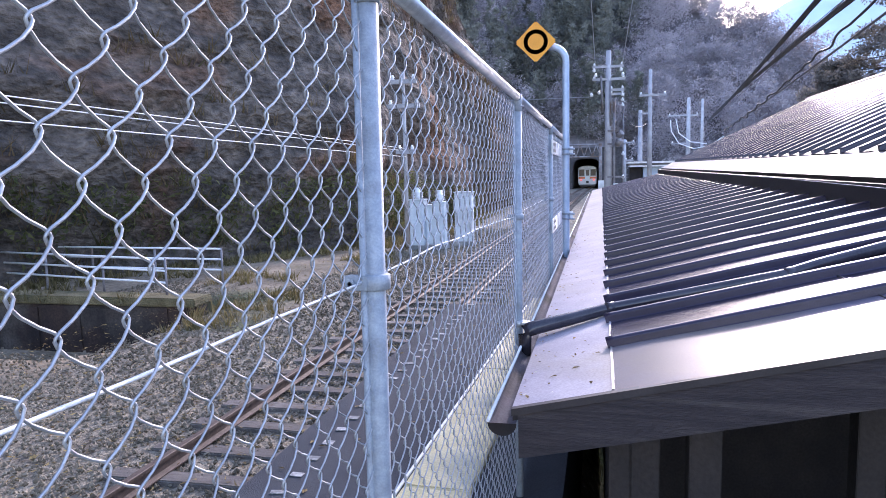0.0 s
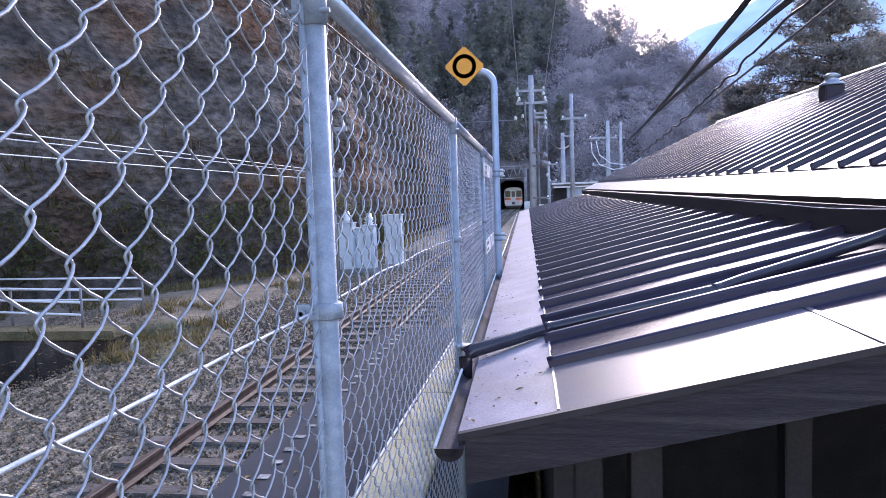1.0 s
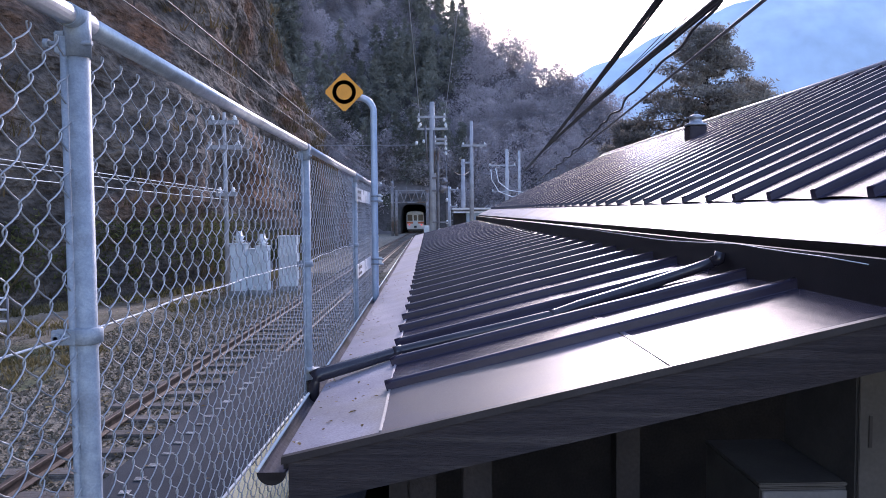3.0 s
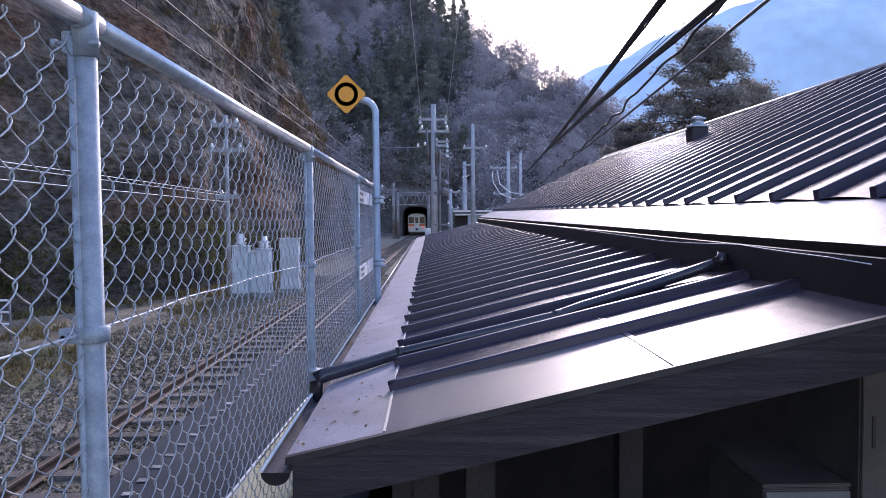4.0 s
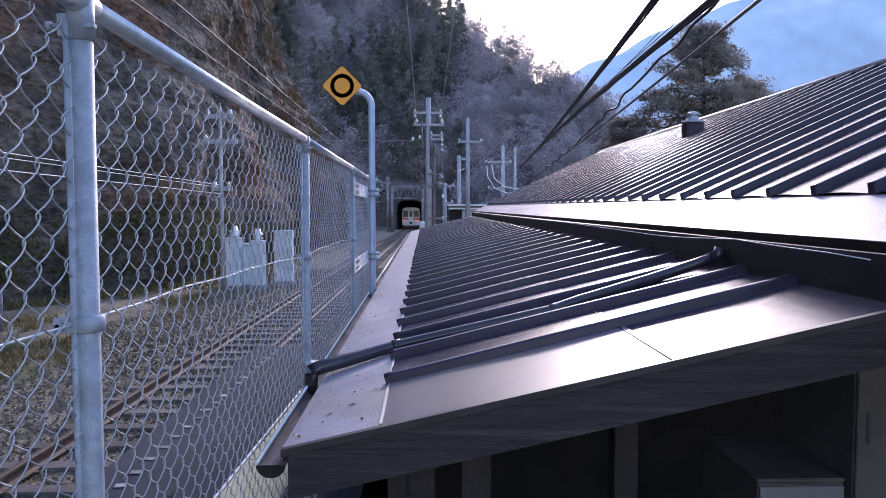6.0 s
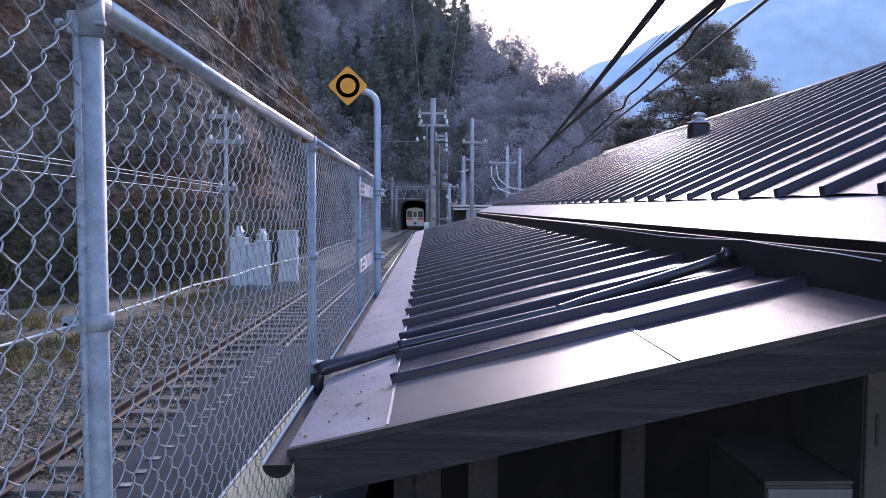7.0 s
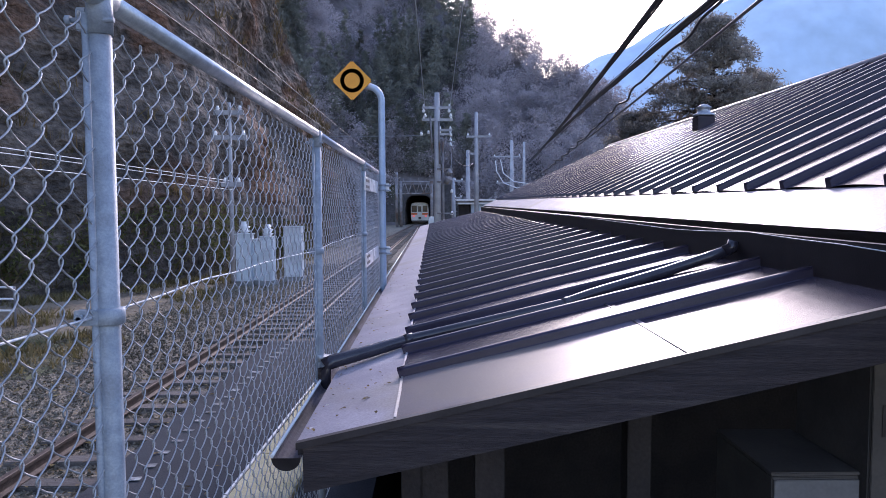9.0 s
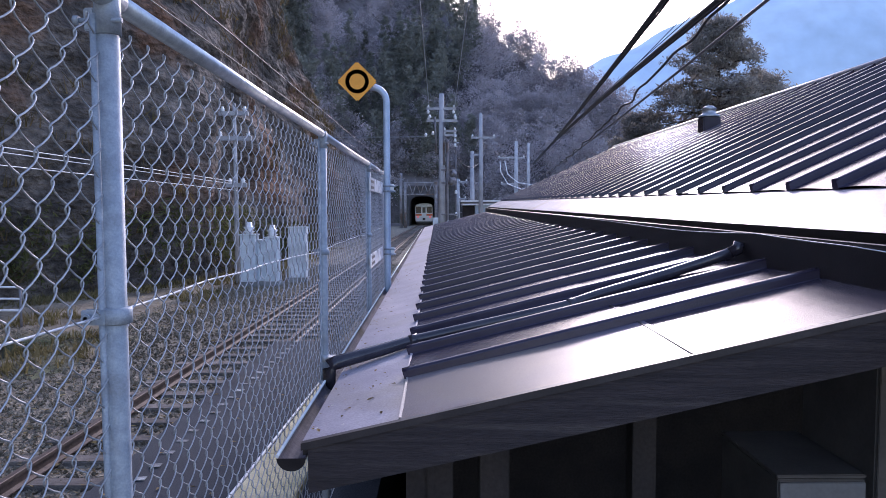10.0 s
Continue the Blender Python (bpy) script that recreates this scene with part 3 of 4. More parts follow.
def building():
    hs = thing("station_building", "wooden station building with dark ribbed metal roofs", "building", 0, 0, 0)
    hs.matrix_basis = pose(0, 2.4, 0, math.degrees(math.atan(RISE))) @ pose(0, -2.4, 0)
    # lower roof
    low = boxed("lower_roof", DARK, hs, 0, 0.001, 0, 0.001, -1, -0.999)
    bm = bmesh.new()
    strip(bm, EX, lz(EX) - 0.012, TX, lz(TX) - 0.012, Y0 + 0.02, Y1, 0.03, ya=fy(TX) + 0.02)
    low.data = to_mesh("lower_roof", bm, DARK)
    x_rib = -0.115
    pitch = 0.421
    ribs = [2.555 + pitch * i for i in range(43)]
    length = TX - x_rib
    rib_set = [rib_mesh("lower_rib", length, LS, 0.042, 0.008, 0.034, s) for s in range(6)]
    for i, y in enumerate(ribs):
        piece("rib", rib_set[(i * 5) % 6], low, pose(x_rib - 0.01 + random.uniform(-0.006, 0.006), y + random.uniform(-0.006, 0.006), lz(x_rib - 0.01) + 0.001))
    joint = 0.745
    pans_a = [pan_mesh("pan", joint - x_rib + 0.02, LS, pitch - 0.02, 0.003, s, ROOF, 0.0045) for s in range(5)]
    pans_b = [pan_mesh("pan", TX - joint, LS, pitch - 0.02, 0.003, 10 + s, ROOF, 0.0045) for s in range(5)]
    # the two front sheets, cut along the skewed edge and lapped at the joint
    # left sheet has the sheen in its colour, right sheet keeps the dark metal
    for xa, xb, dz, sheet in ((x_rib, joint + 0.02, 0.005, SHEEN_PAN), (joint, TX + 0.3, 0.001, ROOF)):
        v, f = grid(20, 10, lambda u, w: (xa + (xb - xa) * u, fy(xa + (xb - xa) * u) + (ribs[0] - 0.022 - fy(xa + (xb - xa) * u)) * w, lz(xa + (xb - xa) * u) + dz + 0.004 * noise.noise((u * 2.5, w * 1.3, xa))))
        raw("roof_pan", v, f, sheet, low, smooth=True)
    for i, y in enumerate(ribs):
        piece("roof_pan", pans_a[i % 5], low, pose(x_rib, y + pitch / 2, lz(x_rib) + 0.003))
        piece("roof_pan", pans_b[(i * 2) % 5], low, pose(joint, y + pitch / 2, lz(joint) + 0.001))
    # dark lap joints across the sheets
    for ya, yb, xj in ((fy(joint) + 0.004, ribs[0] - 0.02, joint), (ribs[0] + 0.03, ribs[1] - 0.02, joint)):
        boxed("lap_joint", DARK, low, xj - 0.002, xj + 0.003, ya, yb, lz(xj) - 0.004, lz(xj) + 0.0085)
    # eave flashing in lengths
    yy = Y0
    lens = [0.98, 1.8, 1.8, 1.8, 1.8, 1.8, 1.8, 1.8, 1.8, 1.8, 1.8]
    for ln in lens:
        v, f = grid(8, 16, lambda u, w: (EX + (x_rib + 0.006 - EX) * u, yy + ln * w, lz(EX + (x_rib + 0.006 - EX) * u) + 0.004 + 0.003 * noise.noise((u * 2, (yy + ln * w) * 2, 9))))
        raw("eave_flashing", v, f, FLASH, low, smooth=True)
        yy += ln + 0.003
    # upright step between flashing and pans
    boxed("flashing_step", FLASH, low, x_rib - 0.004, x_rib + 0.004, Y0, Y1, lz(x_rib) - 0.01, lz(x_rib) + 0.009)
    # front edge trim and barge board
    bm = bmesh.new()
    strip(bm, EX, lz(EX) + 0.006, TX + 0.6, lz(TX + 0.6) + 0.006, fy(EX) - 0.012, fy(EX) + 0.012, 0.022, ya=fy(TX + 0.6) - 0.012, yb=fy(TX + 0.6) + 0.012)
    part("edge_trim", bm, DARK, hs)
    bm = bmesh.new()
    strip(bm, EX + 0.02, lz(EX + 0.02) - 0.017, TX + 1.2, lz(TX + 1.2) - 0.017, fy(EX) - 0.004, fy(EX) + 0.03, 0.14, ya=fy(TX + 1.2) - 0.004, yb=fy(TX + 1.2) + 0.03)
    part("barge_board", bm, TIMBER, hs, "dark weathered barge board with cracks along the grain")
    # gutter
    bm = bmesh.new()
    n = 9
    for yg0, yg1 in ((Y0 - 0.02, Y1),):
        A, B = [], []
        for k in range(n):
            a = math.pi + math.pi * k / (n - 1)
            A.append(bm.verts.new((EX - 0.027 + 0.041 * math.cos(a), yg0, lz(EX) - 0.036 + 0.036 * math.sin(a))))
            B.append(bm.verts.new((EX - 0.027 + 0.041 * math.cos(a), yg1, lz(EX) - 0.036 + 0.036 * math.sin(a))))
        for k in range(n - 1):
            bm.faces.new((A[k], A[k + 1], B[k + 1], B[k]))
    bmesh.ops.solidify(bm, geom=bm.faces[:], thickness=0.002)
    gut = part("gutter", bm, GUTTER, hs, "grey half-round gutter with a dark end cap")
    bm = bmesh.new()
    rim = [bm.verts.new((EX - 0.027 + 0.0445 * math.cos(math.pi + math.pi * k / 12), Y0 - 0.024, lz(EX) - 0.035 + 0.040 * math.sin(math.pi + math.pi * k / 12))) for k in range(13)]
    bm.faces.new(rim)
    bmesh.ops.solidify(bm, geom=bm.faces[:], thickness=0.005)
    part("end_cap", bm, DARK, gut, "dark end cap")
    # the rim's bright highlight is put in as a white bead
    barred("bead", PORCELAIN, gut, [(EX - 0.070, Y0 - 0.02, lz(EX) - 0.030), (EX - 0.070, Y1, lz(EX) - 0.030)], 0.006, 6, "white bead carrying the gutter edge's highlight")
    for i in range(12):
        yb = Y0 + 0.9 + 1.6 * i
        barred("gutter_bracket", GALV, gut, [(EX - 0.1, yb, lz(EX) - 0.035), (EX - 0.06, yb, lz(EX) - 0.09), (EX + 0.02, yb, lz(EX) - 0.08)], 0.006, 6)
    # upper roof
    up = boxed("upper_roof", DARK, hs, 0, 0.001, 0, 0.001, -1, -0.999)
    bm = bmesh.new()
    strip(bm, UX + 0.02, uz(UX) - 0.004, RX, uz(RX) - 0.012, 0.4, Y1, 0.05)
    strip(bm, RX, uz(RX) - 0.012, RX + 4, uz(RX) - 0.012 - 4 * US, 0.4, Y1, 0.05)
    up.data = to_mesh("upper_roof", bm, DARK)
    FXU = 1.85
    p2 = 0.427
    ribs2 = [3.192 - 3 * p2 + p2 * i for i in range(44)]
    rib_set = [rib_mesh("upper_rib", RX - FXU, US, 0.05, 0.012, 0.040, 20 + s) for s in range(6)]
    pans = [pan_mesh("pan", RX - FXU, US, p2 - 0.03, 0.007, 30 + s, ROOF) for s in range(5)]
    for i, y in enumerate(ribs2):
        piece("rib", rib_set[(i * 5) % 6], up, pose(FXU + random.uniform(-0.008, 0.008), y + random.uniform(-0.006, 0.006), uz(FXU) + 0.003))
        piece("roof_pan", pans[(i * 3) % 5], up, pose(FXU - 0.01, y + p2 / 2, uz(FXU) + 0.004))
    yy = 0.5
    while yy < Y1:
        ln = min(1.8, Y1 - yy)
        v, f = grid(8, 12, lambda u, w: (UX + (FXU - UX) * u, yy + ln * w, uz(UX + (FXU - UX) * u) + 0.002 + 0.003 * noise.noise((u * 2, (yy + ln * w) * 1.5, 4))))
        raw("eave_flashing", v, f, FLASH, up, smooth=True)
        yy += ln + 0.002
    bm = bmesh.new()
    tube(bm, [(RX, 0.4, uz(RX) + 0.02), (RX, Y1, uz(RX) + 0.02)], 0.06, 10)
    part("ridge_cap", bm, FLASH, up)
    boxed("fascia", DARK, hs, UX + 0.03, UX + 0.05, 0.4, Y1, uz(UX) - 0.055, uz(UX) - 0.006)
    # upstand where the lower roof meets the wall, with a thin wire along it
    boxed("upstand", DARK, hs, TX - 0.02, TX + 0.02, fy(TX) + 0.02, Y1, lz(TX) - 0.05, 1.348)
    # vent on the upper roof
    vx, vy = 4.05, 10.38
    bm = bmesh.new()
    box(bm, vx - 0.125, vx + 0.125, vy - 0.125, vy + 0.125, uz(vx) - 0.15, uz(vx) + 0.20, bevel=0.012)
    vent = part("roof_vent", bm, ROOF, up, "square dark vent with a galvanised cowl")
    bm = bmesh.new()
    zt = uz(vx) + 0.20
    tube(bm, [(vx, vy, zt), (vx, vy, zt + 0.03), (vx, vy, zt + 0.05), (vx, vy, zt + 0.11), (vx, vy, zt + 0.13), (vx, vy, zt + 0.17)], [0.165, 0.155, 0.10, 0.09, 0.115, 0.05], 18)
    part("cowl", bm, WIRE, vent)
    # gable and walls
    bm = bmesh.new()
    for yy2 in (Y1 - 0.15,):
        p = [bm.verts.new(c) for c in ((TX, yy2, -1.55), (TX, yy2, uz(TX) - 0.06), (RX, yy2, uz(RX) - 0.06), (RX + 3.6, yy2, uz(RX) - 0.06 - 3.6 * US), (RX + 3.6, yy2, -1.55))]
        bm.faces.new(p)
    bmesh.ops.solidify(bm, geom=bm.faces[:], thickness=0.1)
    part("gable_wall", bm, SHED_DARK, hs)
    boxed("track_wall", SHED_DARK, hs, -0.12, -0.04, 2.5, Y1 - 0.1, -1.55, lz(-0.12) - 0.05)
    # inner walls and ceiling are added to close the space and keep it dark
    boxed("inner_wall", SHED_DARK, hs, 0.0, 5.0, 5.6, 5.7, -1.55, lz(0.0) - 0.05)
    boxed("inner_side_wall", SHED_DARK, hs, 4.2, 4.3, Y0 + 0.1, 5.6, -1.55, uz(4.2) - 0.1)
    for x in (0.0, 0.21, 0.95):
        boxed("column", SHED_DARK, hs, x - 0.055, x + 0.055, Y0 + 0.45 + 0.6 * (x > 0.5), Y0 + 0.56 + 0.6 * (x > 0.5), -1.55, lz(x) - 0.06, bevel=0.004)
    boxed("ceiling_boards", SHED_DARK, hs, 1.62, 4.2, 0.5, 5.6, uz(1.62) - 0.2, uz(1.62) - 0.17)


building()


def storage_chest():
    c = thing("storage_cabinet", "grey steel cabinet with a pale front standing in the dark shed", "cabinet", 1.68, 3.22, -1.55)
    boxed("body", CARD, c, -0.195, 0.19, -0.29, 0.30, 0, 1.83, bevel=0.004)
    boxed("lid", CARD, c, -0.2, 0.195, -0.293, 0.305, 1.834, 1.85, bevel=0.004)
    door = boxed("door", PALE, c, -0.19, 0.185, -0.306, -0.294, 0.04, 1.82, bevel=0.003, label="pale painted door")
    boxed("handle", DARK, door, 0.13, 0.15, -0.322, -0.307, 1.0, 1.14, bevel=0.003)


def cupboard():
    c = thing("cupboard", "tall grey cupboard with a slotted handle under the roof", "cupboard", 2.2, 3.2, -1.55)
    boxed("body", CARD, c, -0.31, 0.3, -0.3, 0.3, 0, 2.6, bevel=0.005)
    door = boxed("door", CARD, c, -0.305, 0.295, -0.315, -0.302, 0.03, 2.57, bevel=0.003)
    boxed("handle", DARK, door, -0.265, -0.25, -0.32, -0.3155, 2.02, 2.16, bevel=0.001)
    boxed("label_plate", PALE, door, -0.17, -0.11, -0.319, -0.3155, 2.25, 2.31, bevel=0.001)


storage_chest()
cupboard()


# ---- cables lying on the roof ----
def roof_cables():
    c = thing("rain_pipe", "dark rain pipe lying on the ribbed roof, draining into the gutter", "rain pipe", 0, 0, 0)
    line = [(-0.47, 2.93, -0.075), (-0.47, 2.93, 0.030), (-0.466, 2.931, 0.046), (-0.44, 2.936, 0.050), (-0.28, 3.02, 0.04), (-0.12, 3.115, 0.030), (0.10, 3.09, 0.030), (0.32, 3.065, 0.030), (0.58, 3.045, 0.030), (0.72, 3.10, 0.034), (0.88, 3.16, 0.030), (1.10, 3.225, 0.030), (1.20, 3.235, 0.036), (1.30, 3.22, 0.048), (1.39, 3.19, 0.066)]
    barred("pipe", PIPE, c, [(x, y, lz(x) + by(y) + h) for x, y, h in line], [0.026, 0.029, 0.031, 0.031, 0.029] + [0.026] * 10, 16)
    barred("elbow", PIPE, c, [(1.37, 3.197, lz(1.37) + by(3.2) + 0.062), (1.400, 3.188, lz(1.40) + by(3.2) + 0.072), (1.408, 3.186, lz(1.40) + by(3.2) + 0.105)], [0.028, 0.029, 0.027], 14)
    for x, y in ((-0.11, 3.112), (0.60, 3.05)):
        z = lz(x) + by(y) + 0.030
        barred("collar", PIPE, c, [(x - 0.02, y, z - 0.02 * LS), (x + 0.02, y, z + 0.02 * LS)], 0.0285, 16)
    w = thing("upstand_wire", "thin bright wire along the roof upstand", "wire", 0, 0, 0)
    pts = []
    for i in range(72):
        y = 2.24 + 0.25 * i
        sag = float(np.interp(y, (2.24, 2.55, 2.87, 3.25, 3.32, 4.2, 5.2, 7.3, 20), (-0.006, 0.004, 0.006, 0.015, 0.012, -0.012, -0.006, 0.006, 0.0)))
        pts.append((TX - 0.03, 0.936 * y, 1.333 + by(y) + 0.936 * sag + 0.003 * noise.noise((i * 0.7, 3, 1))))
    barred("wire", WHITE_WIRE, w, pts, 0.0022, 6)


roof_cables()

# ---- tunnel, gantry, poles ----
TY, TXC = 105.0, -2.3


def tunnel():
    tn = thing("tunnel", "dark single-track railway tunnel with a concrete portal", "tunnel", TXC, TY, RAIL_Z, kind="structure")
    tn.location = (0, 0, 0)
    half, spring, top = 2.15, 0.9, 3.45
    arch = [(-half, -1.3)] + [(-half * math.copysign(abs(math.cos(math.pi * k / 16)) ** 0.55, math.cos(math.pi * k / 16)), spring + (top - spring) * math.sin(math.pi * k / 16) ** 0.6) for k in range(17)] + [(half, -1.3)]
    v, f = [], []
    for y in (TY, TY + 60):
        v += [(TXC + x + (0.0 if y == TY else 3), y, z) for x, z in arch]
    k = len(arch)
    for i in range(k - 1):
        f.append((i, i + 1, k + i + 1, k + i))
    f.append(tuple(range(k, 2 * k)))
    raw("lining", v, f, TUNNEL, tn, smooth=False)
    # portal wall: two piers and the head over the arch
    for xa, xb in ((-7.5, -half), (half, 7.5)):
        boxed("pier", PORTAL, tn, TXC + xa, TXC + xb, TY - 0.3, TY + 0.6, -1.5, spring)
    bm = bmesh.new()
    curve = [(-7.5, spring)] + arch[1:-1] + [(7.5, spring)]
    for y in (TY - 0.3, TY + 0.6):
        lo = [bm.verts.new((TXC + x, y, z)) for x, z in curve]
        hi = [bm.verts.new((TXC + x, y, 4.7)) for x, z in curve]
        for i in range(len(curve) - 1):
            bm.faces.new((lo[i], lo[i + 1], hi[i + 1], hi[i]))
    part("head_wall", bm, PORTAL, tn)
    boxed("coping", PORTAL, tn, TXC - 7.6, TXC + 7.6, TY - 0.45, TY + 0.7, 4.7, 4.95)
    ring = bmesh.new()
    tube(ring, [(TXC + x, TY - 0.1, z) for x, z in arch], 0.16, 6)
    part("arch_ring", ring, PORTAL, tn)


tunnel()


def gantry():
    g = thing("overhead_line_gantry", "lattice steel portal carrying the overhead line", "gantry", -5.1, 95, -1)
    g.location = (0, 0, 0)
    gy, x0, x1 = 92.0, -4.95, -0.3
    for x in (x0, x0 + 0.55, x1):
        barred("post", STEEL, g, [(x, gy, -1.2), (x, gy, 6.2 if x == x0 else 5.0)], 0.2, 8)
    for z in (3.35, 4.9):
        barred("chord", STEEL, g, [(x0, gy, z), (x1, gy, z)], 0.11, 6)
    n = 9
    for i in range(n):
        a, b = x0 + (x1 - x0) * i / n, x0 + (x1 - x0) * (i + 1) / n
        barred("brace", STEEL, g, [(a, gy, 3.35 if i % 2 else 4.9), (b, gy, 4.9 if i % 2 else 3.35)], 0.07, 5)
    for i in range(4):
        a = x0 + 0.9 + i
        barred("hanger", STEEL, g, [(a, gy, 4.9), (a, gy, 5.4)], 0.04, 5)


gantry()


def insulator(bm, x, y, z, s=1.0):
    tube(bm, [(x, y, z), (x, y, z + 0.05 * s), (x, y, z + 0.06 * s), (x, y, z + 0.13 * s), (x, y, z + 0.14 * s), (x, y, z + 0.22 * s)], [0.05 * s, 0.11 * s, 0.06 * s, 0.11 * s, 0.06 * s, 0.05 * s], 8)


def utility_pole(x, y, z0, z1, r, arms, label, extra=False):
    p = thing("utility_pole", label, "utility pole", x, y, z0, group="line poles beside the track")
    p.location = (0, 0, 0)
    barred("shaft", POLE, p, [(x, y, z0), (x, y, z1)], [r, r * 0.62], 12)
    for z, a, b in arms:
        arm = boxed("crossarm", POLE, p, x + a, x + b, y - 0.14, y - 0.02, z - 0.075, z + 0.075)
        for s in (a + 0.12, b - 0.12):
            bm = bmesh.new()
            insulator(bm, x + s, y - 0.07, z + 0.06, 0.8)
            part("insulator", bm, PORCELAIN, arm, "white porcelain insulator")
    return p


pa = utility_pole(0.23, 44.0, -1.2, 8.7, 0.25, [(7.75, -0.95, 0.9), (7.0, -0.95, 1.0), (6.35, 0.05, 0.95), (6.1, 0.05, 0.95)], "tall concrete line pole with crossed arms and insulators")
for dx, z0, z1 in ((-0.85, 7.2, 5.0), (0.3, 4.2, 6.9)):
    barred("drop_pipe", STEEL, pa, [(0.23 + dx * 0.5, 43.8, z0), (0.23 + dx * 0.4, 43.8, z1)], 0.06, 6)
barred("conduit", STEEL, pa, [(0.58, 43.8, -1.2), (0.58, 43.8, 5.8)], 0.08, 8)
barred("stay_rod", STEEL, pa, [(1.12, 43.9, -0.8), (1.12, 43.9, 6.2)], 0.045, 6)
for z in (1.1, 3.1, 3.9):
    boxed("bracket", STEEL, pa, 0.2, 1.2, 43.75, 43.85, z - 0.05, z + 0.05)
bm = bmesh.new()
tube(bm, [(0.75, 43.6, 3.0), (0.95, 43.4, 3.35)], [0.16, 0.22], 10)
tube(bm, [(0.8, 43.6, 3.5), (1.05, 43.4, 3.75)], [0.12, 0.18], 10)
part("floodlight", bm, STEEL, pa, "grey floodlight heads")
for dx, z in ((-0.85, 7.45), (-0.75, 7.15), (0.75, 7.45), (0.85, 7.15), (0.85, 5.95), (0.85, 5.65), (0.85, 5.35), (0.9, 2.4), (0.9, 1.0), (-0.55, 6.1), (-1.0, 6.0)):
    bm = bmesh.new()
    insulator(bm, 0.23 + dx, 43.9, z, 1.05)
    part("insulator", bm, PORCELAIN, pa)
boxed("base_box", CABINET, pa, -0.35, 0.0, 43.6, 43.9, -1.2, 0.9)
boxed("base_box", CABINET, pa, 0.55, 0.85, 43.6, 43.9, -1.2, 0.7)
utility_pole(3.2, 52.0, -1.2, 8.55, 0.19, [(6.75, -0.75, 1.1)], "slender grey concrete pole with one crossarm")
utility_pole(2.95, 60.0, -1.2, 6.4, 0.24, [(6.1, -0.1, 0.9)], "grey concrete pole behind the blue shed")
utility_pole(1.9, 66.0, -1.2, 4.3, 0.2, [(4.0, 0.0, 0.9), (2.4, 0.0, 0.8)], "short grey pole with small arms")
utility_pole(8.1, 72.0, -1.2, 8.4, 0.26, [(6.7, -1.9, 0.9), (4.0, -1.6, 0.2)], "grey concrete pole carrying a loop of cable")
utility_pole(9.9, 76.0, -1.2, 8.6, 0.2, [], "plain grey concrete pole")
utility_pole(-7.0, 24.0, -1.1, 5.1, 0.09, [(4.75, -0.5, 0.5), (3.9, -0.6, 0.6), (2.3, -0.3, 0.4)], "slim signal-line pole with insulators beside the cliff")
utility_pole(-4.9, 62.0, -1.1, 4.6, 0.12, [(4.3, -0.2, 0.7)], "thin steel pole beside the track")


def wire(name, label, pts, r, mat=CABLE, sag=0.0, n=24, wob=0.0, group="overhead wires"):
    w = thing(name, label, "cable", 0, 0, 0, group=group)
    a, b = Vector(pts[0]), Vector(pts[1])
    q = []
    for i in range(n + 1):
        t = i / n
        p = a.lerp(b, t)
        p.z -= sag * 4 * t * (1 - t)
        if wob:
            p.x += wob * noise.noise((t * 26, 1, a.x))
            p.z += wob * noise.noise((t * 26, 5, a.x))
        q.append(p)
    barred("strand", mat, w, q, r, 6)
    return w


# street cables that sweep overhead to the right: near and far ends in plan, the hang along them (square, slope, start), thickness, waviness
for (xa, ya), (xb, yb), (qa, qb, qc), r, wob in (
        ((3.91, 11.97), (8.21, 59.97), (0.653, -0.433, 5.063), 0.050, 0.0),
        ((3.96, 11.97), (8.22, 59.97), (0.60, -0.40, 5.02), 0.020, 0.015),
        ((4.18, 11.97), (8.21, 59.97), (0.55, 0.05, 4.70), 0.008, 0.0),
        ((4.66, 11.97), (8.25, 59.97), (-0.80, 1.10, 5.02), 0.010, 0.0),
        ((4.79, 11.97), (8.21, 59.97), (-0.90, 1.22, 5.00), 0.055, 0.0),
        ((4.86, 11.97), (8.22, 59.97), (-0.90, 1.20, 4.97), 0.026, 0.015),
        ((5.08, 11.97), (8.60, 59.97), (1.844, -2.912, 5.157), 0.032, 0.15),
        ((5.82, 11.97), (8.60, 59.97), (0.651, -1.765, 5.155), 0.036, 0.0)):
    w = thing("overhead_cable", "dark overhead cable bundle sagging between poles", "cable", group="overhead wires")
    q = []
    n = 200 if wob else 40
    for i in range(n + 1):
        t = -0.3 + 1.3 * (i / n) ** 1.6
        q.append((xa + (xb - xa) * t + wob * noise.noise((t * 30, 1, xa)), ya + (yb - ya) * t, qa * t * t + qb * t + qc + wob * noise.noise((t * 30, 5, xa))))
    barred("strand", WEATHERED_CABLE if xa > 5.5 else CABLE, w, q, r, 7)
# loop of cable at the far pole
lp = [(6.4, 71.8, 6.3), (6.5, 71.8, 5.2), (7.2, 71.6, 4.0), (8.4, 70, 3.4), (9.6, 68, 3.6), (10.4, 66, 4.3)]
lw = thing("cable_loop", "pale drooping cable loop at the pole", "cable")
barred("strand", WHITE_WIRE, lw, lp, 0.05, 6)
lp = [(6.9, 71.8, 6.4), (7.2, 71.8, 5.0), (8.2, 71.0, 4.1), (9.4, 69, 3.8)]
lw = thing("cable_loop", "pale drooping cable loop at the pole", "cable")
barred("strand", WHITE_WIRE, lw, lp, 0.05, 6)
